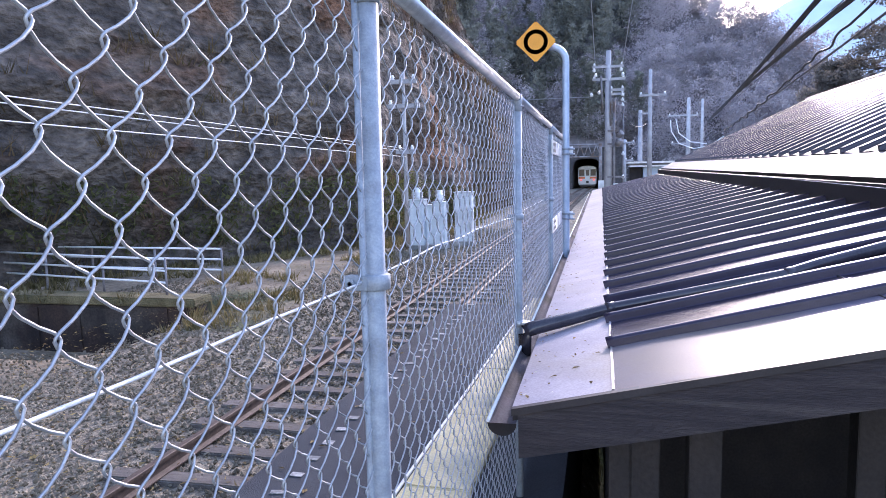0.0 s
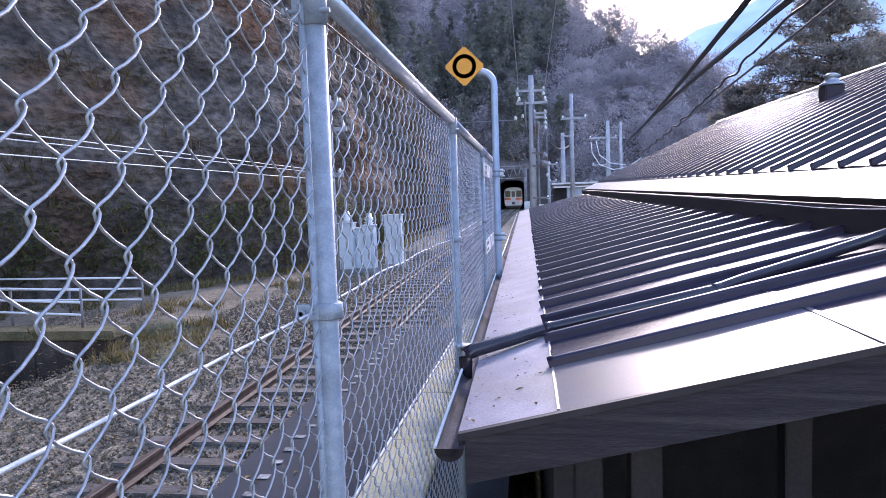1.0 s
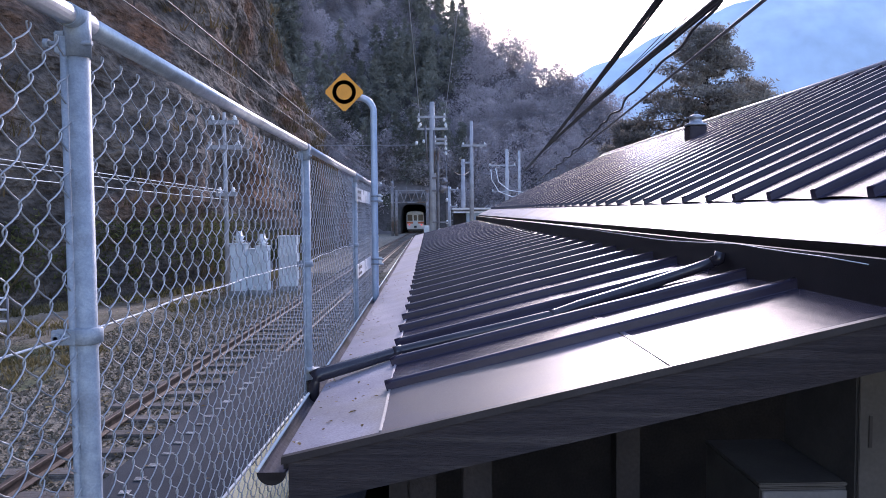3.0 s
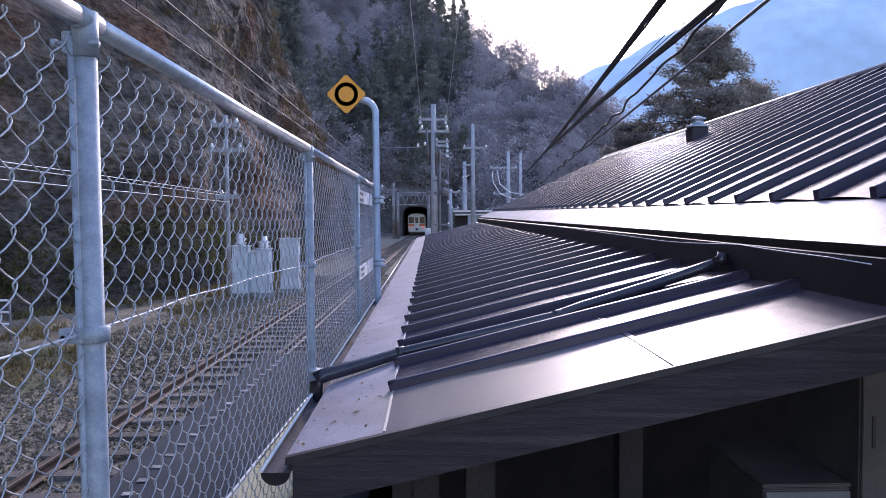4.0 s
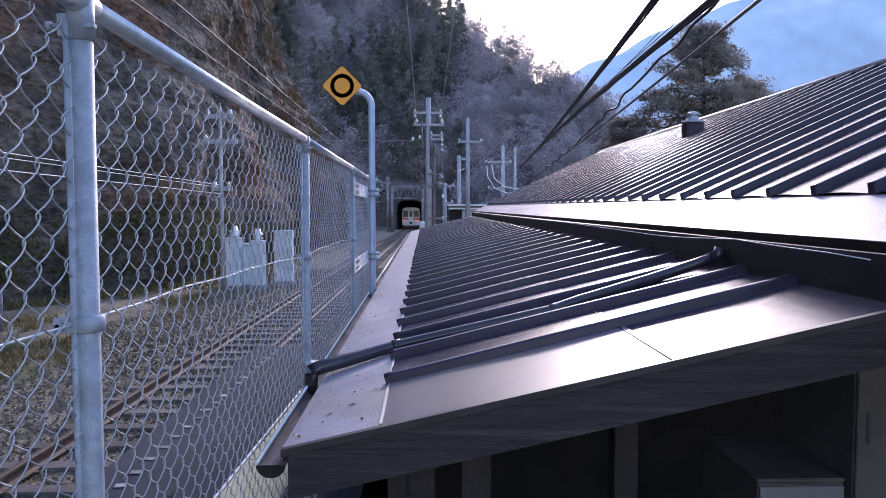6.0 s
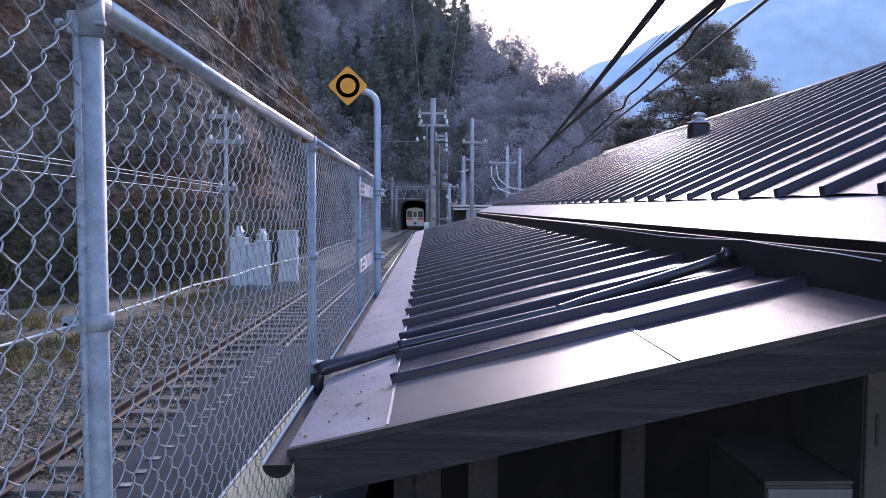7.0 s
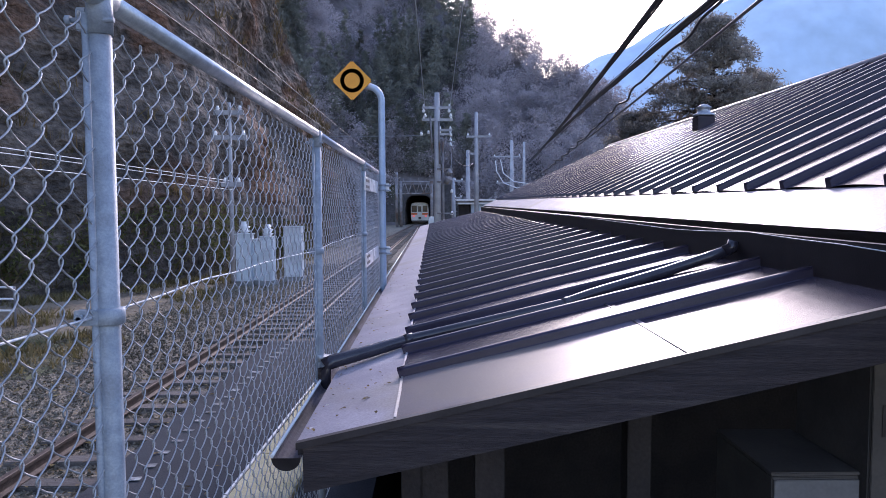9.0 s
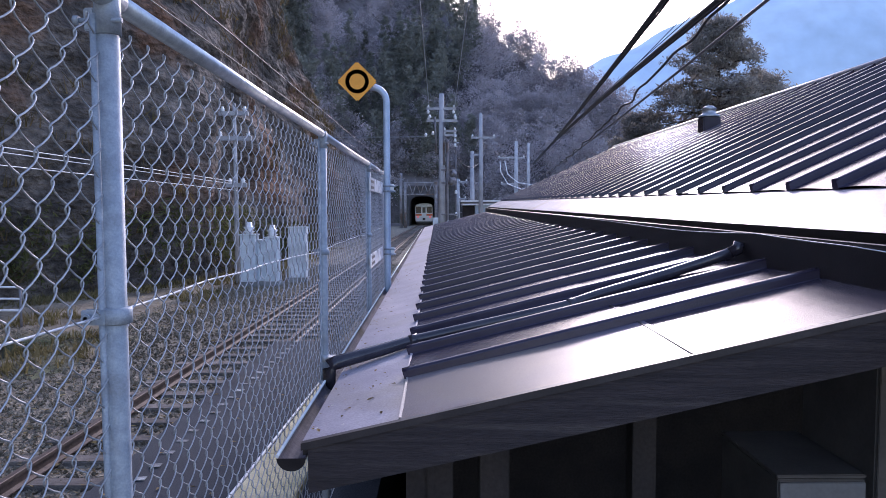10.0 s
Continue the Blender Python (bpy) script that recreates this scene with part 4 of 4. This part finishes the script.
# wires from the tall pole over the camera
wire("line_wire", "thin dark wire from the tall pole", ((-0.55, 44, 7.85), (-0.75, -6, 10.6)), 0.018, WIRE)
wire("line_wire", "thin dark wire from the tall pole", ((1.05, 44, 7.85), (1.2, -6, 10.6)), 0.018, WIRE)
wire("line_wire", "thin dark wire from the tall pole", ((1.0, 43.9, 5.0), (3.1, 52, 4.9)), 0.025, sag=0.6)
wire("line_wire", "thin dark wire from the tall pole", ((1.1, 43.9, 6.6), (2.9, 60, 5.7)), 0.025, sag=0.2)
wire("span_wire", "span wire with droppers across the track", ((-0.7, 44, 6.0), (-7.6, 47, 6.3)), 0.022, WIRE)
# overhead line of the railway
wire("messenger_wire", "railway messenger wire over the track", ((-3.3, 62, 4.27), (-3.3, -6, 4.27)), 0.010)
wire("contact_wire", "railway contact wire over the track", ((-3.32, 90, 3.88), (-3.3, -6, 3.88)), 0.007)
for i in range(9):
    yy = 8 + 5.2 * i
    wire("dropper", "thin dropper between the overhead wires", ((-3.3, yy, 4.27), (-3.3, yy, 3.9)), 0.006, n=2)
for z, x in ((2.42, -7.0), (2.34, -7.05), (2.12, -6.95)):
    wire("signal_wire", "thin pale wire along the foot of the cliff", ((x, 24, z), (x, -8, z + 0.15)), 0.009, WHITE_WIRE)


# ---- train in the tunnel mouth ----
def train():
    ty = TY + 3.5
    x0, z0 = track_x(ty), RAIL_Z
    tr = thing("train", "white commuter train with an orange band entering the tunnel", "train", 0, 0, 0)
    prof = [(-1.30, 0.35), (-1.42, 0.75), (-1.425, 2.45), (-1.36, 2.80), (-1.15, 3.02), (-0.7, 3.17), (0, 3.22), (0.7, 3.17), (1.15, 3.02), (1.36, 2.80), (1.425, 2.45), (1.42, 0.75), (1.30, 0.35)]

    def loft(name, mat, outline, stations, parent, label=""):
        bm = bmesh.new()
        rings = [[bm.verts.new((x0 + px * sc, y, z0 + (pz - 1.6) * sc + 1.6)) for px, pz in outline] for y, sc in stations]
        k = len(outline)
        for a, b in zip(rings, rings[1:]):
            for q in range(k):
                bm.faces.new((a[q], a[(q + 1) % k], b[(q + 1) % k], b[q])).smooth = True
        bm.faces.new(rings[0])
        bm.faces.new(rings[-1][::-1])
        return part(name, bm, mat, parent, label)

    body = loft("body", TRAIN_WHITE, prof, ((ty, 0.955), (ty + 0.08, 0.985), (ty + 0.3, 1.0), (ty + 20, 1.0)), tr)
    cap = [(-1.38, 2.86), (-1.15, 3.06), (-0.7, 3.21), (0, 3.27), (0.7, 3.21), (1.15, 3.06), (1.38, 2.86)]
    loft("roof", PORCELAIN, cap, ((ty - 0.05, 0.97), (ty + 0.3, 1.01), (ty + 20, 1.01)), tr, "pale grey roof")
    yf = ty - 0.004
    for a, b in ((-1.24, -0.45), (0.45, 1.24)):
        boxed("window", GLASS, body, x0 + a, x0 + b, yf - 0.02, yf + 0.01, z0 + 1.72, z0 + 2.7, bevel=0.008)
    door = boxed("gangway_door", TRAIN_WHITE, body, x0 - 0.36, x0 + 0.36, yf - 0.035, yf + 0.01, z0 + 0.8, z0 + 2.78, bevel=0.01)
    boxed("window", GLASS, door, x0 - 0.25, x0 + 0.25, yf - 0.045, yf - 0.034, z0 + 1.75, z0 + 2.62, bevel=0.003)
    for a, b in ((-1.34, -0.38), (0.38, 1.34)):
        boxed("orange_band", TRAIN_ORANGE, body, x0 + a, x0 + b, yf - 0.012, yf + 0.01, z0 + 1.28, z0 + 1.58)
    for sd in (-1, 1):
        boxed("tail_lamp", TAIL, body, x0 + sd * 0.95 - 0.13, x0 + sd * 0.95 + 0.13, yf - 0.03, yf + 0.01, z0 + 1.02, z0 + 1.16, label="red tail lamp")
    boxed("skirt", DARK, tr, x0 - 1.2, x0 + 1.2, ty + 0.03, ty + 0.12, z0 + 0.12, z0 + 0.62)
    boxed("bogie", DARK, tr, x0 - 1.1, x0 + 1.1, ty + 0.5, ty + 3, z0, z0 + 0.5)
    boxed("coupler", DARK, tr, x0 - 0.2, x0 + 0.2, ty - 0.5, ty, z0 + 0.62, z0 + 0.95)


train()


# ---- blue-walled shed ahead ----
def shed():
    s = thing("trackside_shed", "small pale blue shed with a flat roof", "shed", 4.5, 56, -1.5)
    s.location = (0, 0, 0)
    boxed("wall", BLUE_WALL, s, 3.0, 7.5, 56, 59, -1.6, 1.72)
    boxed("roof", PORCELAIN, s, 1.8, 7.8, 55.5, 59.5, 2.0, 2.14)
    boxed("fascia", STEEL, s, 1.9, 7.6, 55.7, 59.3, 1.86, 1.995)
    boxed("lower_trim", PORCELAIN, s, 1.95, 7.6, 55.6, 59.3, 1.73, 1.85)
    boxed("side_wall", SHED_DARK, s, 2.0, 2.95, 56.2, 59, -1.6, 1.71)


shed()


# ---- cabinets beside the track ----
def cabinets():
    for x, y, w, h, insul in ((-6.35, 23.2, 0.5, 1.55, True), (-5.95, 23.5, 0.35, 1.35, False), (-5.6, 23.3, 0.4, 1.45, True), (-5.0, 24.6, 0.62, 1.75, False)):
        c = thing("trackside_cabinet", "pale grey steel equipment cabinet on a concrete foot", "cabinet", x, y, -1.1, group="cabinets beside the track")
        c.location = (0, 0, 0)
        boxed("foot", GREY_CONCRETE, c, x - w / 2 - 0.05, x + w / 2 + 0.05, y - 0.3, y + 0.3, -1.2, -0.95)
        body = boxed("body", CABINET, c, x - w / 2, x + w / 2, y - 0.25, y + 0.25, -0.95, -0.95 + h, bevel=0.015)
        boxed("door", CABINET, body, x - w / 2 + 0.04, x + w / 2 - 0.04, y - 0.262, y - 0.248, -0.9, -1.0 + h, bevel=0.004)
        boxed("roof", CABINET, c, x - w / 2 - 0.03, x + w / 2 + 0.03, y - 0.29, y + 0.28, -0.95 + h, -0.91 + h, bevel=0.008)
        if insul:
            bm = bmesh.new()
            insulator(bm, x, y, -0.91 + h, 1.8)
            part("insulator", bm, PORCELAIN, c)


cabinets()


# ---- culvert with railings, left of the track ----
def culvert():
    c = thing("culvert", "concrete culvert wall over a dark stream pit", "culvert", -9, 12.5, -1.2, kind="structure")
    c.location = (0, 0, 0)
    boxed("headwall", DARK_RUSTY, c, -15, -8.5, 12.9, 13.3, -2.4, -1.22, bevel=0.02)
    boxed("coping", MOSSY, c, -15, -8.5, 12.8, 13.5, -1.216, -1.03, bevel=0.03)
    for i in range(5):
        boxed("rusty_sheet", DARK_RUSTY, c, -14.6 + 1.1 * i, -13.6 + 1.1 * i, 12.86, 12.897, -2.4, -1.25 - 0.06 * (i % 2))
    for y, dy, x0, x1 in ((13.25, 1.2, -15.2, -9.45), (15.3, 0.4, -15.2, -9.3)):
        g = thing("guard_railing", "pale grey steel pipe guard railing beside the culvert", "railing", -9, y, -1.05, group="culvert railings")
        g.location = (0, 0, 0)
        n = 4
        line = [(x0 + (x1 - x0) * i / (n - 1), y + dy * (1 - i / (n - 1))) for i in range(n)]
        for px, py in line:
            barred("post", STEEL, g, [(px, py, -1.2), (px, py, -0.22)], 0.028, 8)
        for z in (-0.24, -0.5, -0.76):
            barred("rail", WHITE_WIRE, g, [(line[0][0], line[0][1] - 0.03, z), (line[-1][0] , line[-1][1] - 0.03, z)], 0.024, 8)


culvert()


# ---- cliff ----
def cliff_foot(y):
    """The foot of the cliff swings in towards the track."""
    return float(np.interp(y, (-25, 8, 16, 19, 23, 26, 32, 70), (-17, -16.5, -14, -12.2, -9.9, -8.6, -7.9, -7.4)))


def cliff_top(y):
    return float(np.interp(y, (-25, 30, 36, 42, 48, 62, 72), (34, 28, 20, 14.3, 11, 6.2, 1.5)))


def cliff_at(u, v):
    y = -25 + 97 * v
    top = cliff_top(y) + 0.8 * noise.noise((y * 0.5, 0, 4))
    z = -1.5 + (top + 1.5) * u
    back = 0.13 * max(0, z + 1)
    d = (y * 0.8 + z * 0.6)
    n = 1.1 * noise.fractal((y * 0.09, z * 0.16, 2.0), 1.0, 2.0, 5) + 0.4 * noise.noise((d * 0.5, z * 0.9, 5)) + 0.22 * abs(noise.noise((d * 1.3, z * 1.8, 8)))
    x = cliff_foot(y) - back + n * min(1, 0.25 + 0.25 * (z + 1.3))
    return (x, y, z)


cv, cf = grid(150, 300, cliff_at)
tagged(raw("cliff", cv, cf, ROCK), "steep layered rock cliff, stained brown, with brush", "cliff", kind="structure")


# ---- leafy stuff ----
def clumps(centres, sizes, per, leaf, seed, flat=1.0):
    """Small leaf triangles gathered round centres."""
    r = np.random.default_rng(seed)
    c = np.repeat(np.asarray(centres, float), per, 0)
    s = np.repeat(np.asarray(sizes, float), per)
    n = len(c)
    d = r.standard_normal((n, 3))
    d /= np.linalg.norm(d, axis=1, keepdims=True) + 1e-9
    rad = r.random(n) ** 0.45
    p = c + d * (rad * s)[:, None] * np.array([1, 1, flat])
    a = r.standard_normal((n, 3)) * leaf * (0.6 + 0.8 * r.random((n, 1)))
    b = r.standard_normal((n, 3)) * leaf * (0.6 + 0.8 * r.random((n, 1)))
    v = np.stack([p, p + a, p + b], 1).reshape(-1, 3)
    f = np.arange(3 * n).reshape(-1, 3)
    return v, f


def tufts(points, height, blades, seed):
    """Thin upright blades."""
    r = np.random.default_rng(seed)
    c = np.repeat(np.asarray(points, float), blades, 0)
    n = len(c)
    c[:, :2] += r.standard_normal((n, 2)) * height * 0.35
    h = height * (0.4 + 0.9 * r.random(n))
    lean = r.standard_normal((n, 2)) * 0.45
    w = r.standard_normal((n, 2)) * 0.015
    tip = c + np.stack([lean[:, 0] * h, lean[:, 1] * h, h], 1)
    a = c.copy()
    a[:, :2] += w
    b = c.copy()
    b[:, :2] -= w
    v = np.stack([a, b, tip], 1).reshape(-1, 3)
    return v, np.arange(3 * n).reshape(-1, 3)


r = np.random.default_rng(21)
pts = []
for i in range(2600):
    v = r.random()
    u = r.random() ** 1.3
    x, y, z = cliff_at(u, v)
    if noise.noise((y * 0.12, z * 0.2, 11)) > 0.02 or u < 0.1:
        pts.append((x + 0.15, y, z))
v, f = tufts(pts, 0.55, 16, 5)
tagged(raw("cliff_brush", v.tolist(), f.tolist(), BRUSH), "brown winter brush growing on the cliff", "brush", kind="stuff")
pts = [(r.uniform(-15, -6.2), r.uniform(2, 45), -1.15) for _ in range(4200)]
pts = [p for p in pts if p[0] > cliff_foot(p[1]) - 0.5 and (noise.noise((p[0] * 0.5, p[1] * 0.3, 2)) > 0.08 or p[0] < cliff_foot(p[1]) + 1.2) and not (p[0] < -7.8 and 8.7 < p[1] < 12.8)]
v, f = tufts(pts, 0.22, 14, 6)
tagged(raw("dry_grass", v.tolist(), f.tolist(), GRASS), "dry yellow grass at the foot of the cliff", "grass", kind="stuff")
pts = []
for i in range(420):
    y = r.uniform(4, 40)
    x, _, z = cliff_at(r.uniform(0.03, 0.10), (y + 25) / 97)
    pts.append((x + 0.3, y, z))
v, f = clumps(pts, [0.4] * len(pts), 26, 0.07, 8)
tagged(raw("low_bushes", v.tolist(), f.tolist(), leaf_material("green_bush_leaves", (0.05, 0.06, 0.02), (0.15, 0.15, 0.06))), "low green bushes at the cliff foot", "bush", kind="stuff")


n = 9000
c = np.stack([r.uniform(-9, -2.0, n), 1 + 26 * r.random(n) ** 1.4, np.full(n, -1.075) + 0.02 * r.random(n)], 1)
a = r.standard_normal((n, 3)) * np.array([0.03, 0.03, 0.008])
b = r.standard_normal((n, 3)) * np.array([0.03, 0.03, 0.008])
v = np.stack([c, c + a, c + b], 1).reshape(-1, 3)
tagged(raw("leaf_litter", v.tolist(), np.arange(3 * n).reshape(-1, 3).tolist(), leaf_material("leaf_litter", (0.12, 0.075, 0.035), (0.42, 0.32, 0.14))), "brown and yellow leaf litter on the ballast", "leaf litter", kind="stuff")


# ---- wooded hill over the tunnel ----
def hill_z(x, y):
    """Height of the wooded hillside above the track."""
    dx = abs(x - TXC)
    front = TY + 0.4 - min(30 if x < TXC else 8, max(0.0, dx - 4.8) * 1.2)
    rise = (y - front) * 0.72
    if dx < 5.2:
        z = 4.4 + rise if y > front else -1.5
    else:
        z = min(4.4, (y - front) * 1.4 - 1.4) + max(0.0, rise - 3.0)
    z = min(z, 53 - x * 1.32, 72)
    return max(-1.5, z) + (2.0 * noise.noise((x * 0.05, y * 0.05, 1)) if y > TY + 5 else 0)


hv, hf = grid(180, 110, lambda u, v: (-130 + 220 * u, TY - 34.5 + 185 * v, hill_z(-130 + 220 * u, TY - 34.5 + 185 * v) - 0.15))
hf = [q for q in hf if not (all(abs(hv[i][0] - TXC) < 4.6 for i in q) and min(hv[i][2] for i in q) < 3.6)]
tagged(raw("hillside", hv, hf, HILL, smooth=True), "wooded winter hillside above the tunnel", "hill", kind="structure")


def woods(name, label, spots, mat, kind, seed, leaf):
    """Far woods: conifers with drooping tiers, or round bare crowns."""
    rr = random.Random(seed)
    cs, ss = [], []
    tv, tf = [], []
    for x, y, z in spots:
        h = rr.uniform(7, 13) if kind == "conifer" else rr.uniform(5, 9)
        w = h * (0.20 if kind == "conifer" else 0.34)
        k = 13 if kind == "conifer" else 11
        for i in range(k):
            t = (i + rr.random()) / k
            if kind == "conifer":
                rad = w * (1.08 - t)
                zz = z + h * (0.15 + 0.85 * t)
            else:
                rad = w * math.sin(math.pi * (0.15 + 0.75 * t))
                zz = z + h * (0.3 + 0.65 * t)
            a = rr.uniform(0, 6.28)
            cs.append((x + rad * 0.6 * math.cos(a), y + rad * 0.6 * math.sin(a), zz))
            ss.append(max(0.5, rad * 0.75))
    v, f = clumps(cs, ss, 70, leaf, seed, 0.8)
    return tagged(raw(name, v.tolist(), f.tolist(), mat), label, "woods", kind="stuff")


rr = random.Random(12)
ever, bare = [], []
for i in range(1150):
    x, y = rr.uniform(-60, 34), TY + 3 + 95 * rr.random() ** 1.4
    z = hill_z(x, y)
    if z < 1:
        continue
    (ever if noise.noise((x * 0.04, y * 0.04, 7)) + 0.25 * rr.random() > (0.02 if x < 8 else 9) else bare).append((x, y, z - 0.5))
woods("evergreen_woods", "dark evergreen woods on the hillside", ever, WOODS, "conifer", 31, 0.21)
low = []
for i in range(420):
    x, y = (rr.uniform(5, 44), TY + rr.uniform(-10, 16)) if i % 3 else (rr.uniform(-26, -7), TY + rr.uniform(-26, 6))
    z = hill_z(x, y)
    if z > -1.45:
        low.append((x, y, z - 1.0))
for i in range(40):
    x = rr.uniform(-10, 6)
    low.append((x, TY + rr.uniform(2, 9), hill_z(x, TY + 6) - 3.0))
bare += low
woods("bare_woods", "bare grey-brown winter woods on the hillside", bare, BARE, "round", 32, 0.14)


# ---- tree behind the station roof ----
def big_tree(x, y, z0, h, w, seed, leaf_mat, label):
    t = thing("tree", label, "tree", x, y, z0)
    t.location = (0, 0, 0)
    rr = random.Random(seed)
    bm = bmesh.new()
    tube(bm, [(x, y, z0), (x + 0.2, y, z0 + h * 0.4), (x - 0.1, y, z0 + h * 0.75), (x, y, z0 + h * 0.97)], [0.3, 0.22, 0.12, 0.03], 8)
    cs, ss = [], []
    for i in range(140):
        tt = 0.22 + 0.76 * rr.random()
        a = rr.uniform(0, 6.28)
        ln = w * (1.05 - tt) ** 0.9 * 1.7 * rr.uniform(0.45, 1.0)
        s = Vector((x, y, z0 + h * tt))
        e = s + Vector((math.cos(a) * ln, math.sin(a) * ln, rr.uniform(0.0, 0.25) * ln))
        m = s.lerp(e, 0.5) + Vector((0, 0, 0.08 * ln))
        tube(bm, [s, m, e], [0.06, 0.04, 0.012], 5)
        for q in (0.4, 0.6, 0.8, 0.93, 1.0):
            p = s.lerp(e, q)
            cs.append((p.x + rr.uniform(-0.3, 0.3), p.y + rr.uniform(-0.3, 0.3), p.z + rr.uniform(-0.15, 0.3)))
            ss.append(rr.uniform(0.4, 0.9))
    part("trunk", bm, TIMBER, t)
    v, f = clumps(cs, ss, 120, 0.09, seed, 0.5)
    raw("crown", v.tolist(), f.tolist(), leaf_mat, t)


TREE_LEAF = leaf_material("dull_evergreen_leaves", (0.19, 0.175, 0.155), (0.36, 0.325, 0.275))
big_tree(18.6, 46, -1.5, 15.3, 6.2, 3, TREE_LEAF, "dark evergreen tree rising behind the station roof")
big_tree(22.2, 48, -1.5, 12.0, 4.6, 9, TREE_LEAF, "broad evergreen tree behind the station roof")
big_tree(14.6, 50, -1.5, 9.6, 3.4, 5, TREE_LEAF, "smaller evergreen tree behind the station roof")

# ---- far mountains ----


def mountain(u, v):
    x = -900 + 3600 * u
    y = 1500 + 500 * v
    crest = 342 + 0.42 * max(-150, x - 280) + 45 * noise.noise((x * 0.003, 0, 3)) + 16 * noise.noise((x * 0.012, 0, 1))
    z = -20 + (crest + 20) * math.sin(min(1, v * 1.1) * math.pi / 2) + 40 * noise.noise((x * 0.005, y * 0.005, 6)) * v * (1 - v) * 4
    return (x, y, z)


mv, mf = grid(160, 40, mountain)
tagged(raw("hazed_mountain", mv, mf, MOUNTAIN, smooth=True), "distant mountain slopes with blue haze put into their colour", "mountain", kind="structure")

# ---- litter ----


def litter():
    bm = bmesh.new()
    p = [bm.verts.new(c) for c in ((-0.5, 0, 0), (0, -0.28, 0.08), (0.5, 0, 0.02), (0, 0.28, 0.12))]
    bm.faces.new(p)
    bmesh.ops.solidify(bm, geom=bm.faces[:], thickness=0.02)
    me = to_mesh("leaf", bm, LEAF_LITTER)
    me2 = me.copy()
    me2.materials[0] = PALE_FLECK
    rr = random.Random(2)
    for i in range(150):
        x = -0.40 + 0.24 * rr.random() ** 1.9
        y = 2.1 + 5.5 * rr.random() ** 1.3
        s = rr.uniform(0.008, 0.026)
        ob = new("fallen_leaf", me2 if i % 9 == 0 else me)
        ob.matrix_basis = pose(x, y, lz(x) + by(y) + 0.009, rr.uniform(-10, 10), -10, rr.uniform(0, 360)) @ Matrix.Scale(s, 4)
        tagged(ob, "small dead leaf lying on the metal roof edge", "leaf", "leaves on the roof")
    for i in range(70):
        ob = new("fallen_leaf", me)
        x, y = (rr.uniform(-1.8, -1.1), rr.uniform(1, 8))
        ob.matrix_basis = pose(x, y, 0.008, rr.uniform(-8, 8), 0, rr.uniform(0, 360)) @ Matrix.Scale(rr.uniform(0.025, 0.05), 4)
        tagged(ob, "yellow-brown dead leaf on the platform", "leaf", "leaves on the platform")


litter()
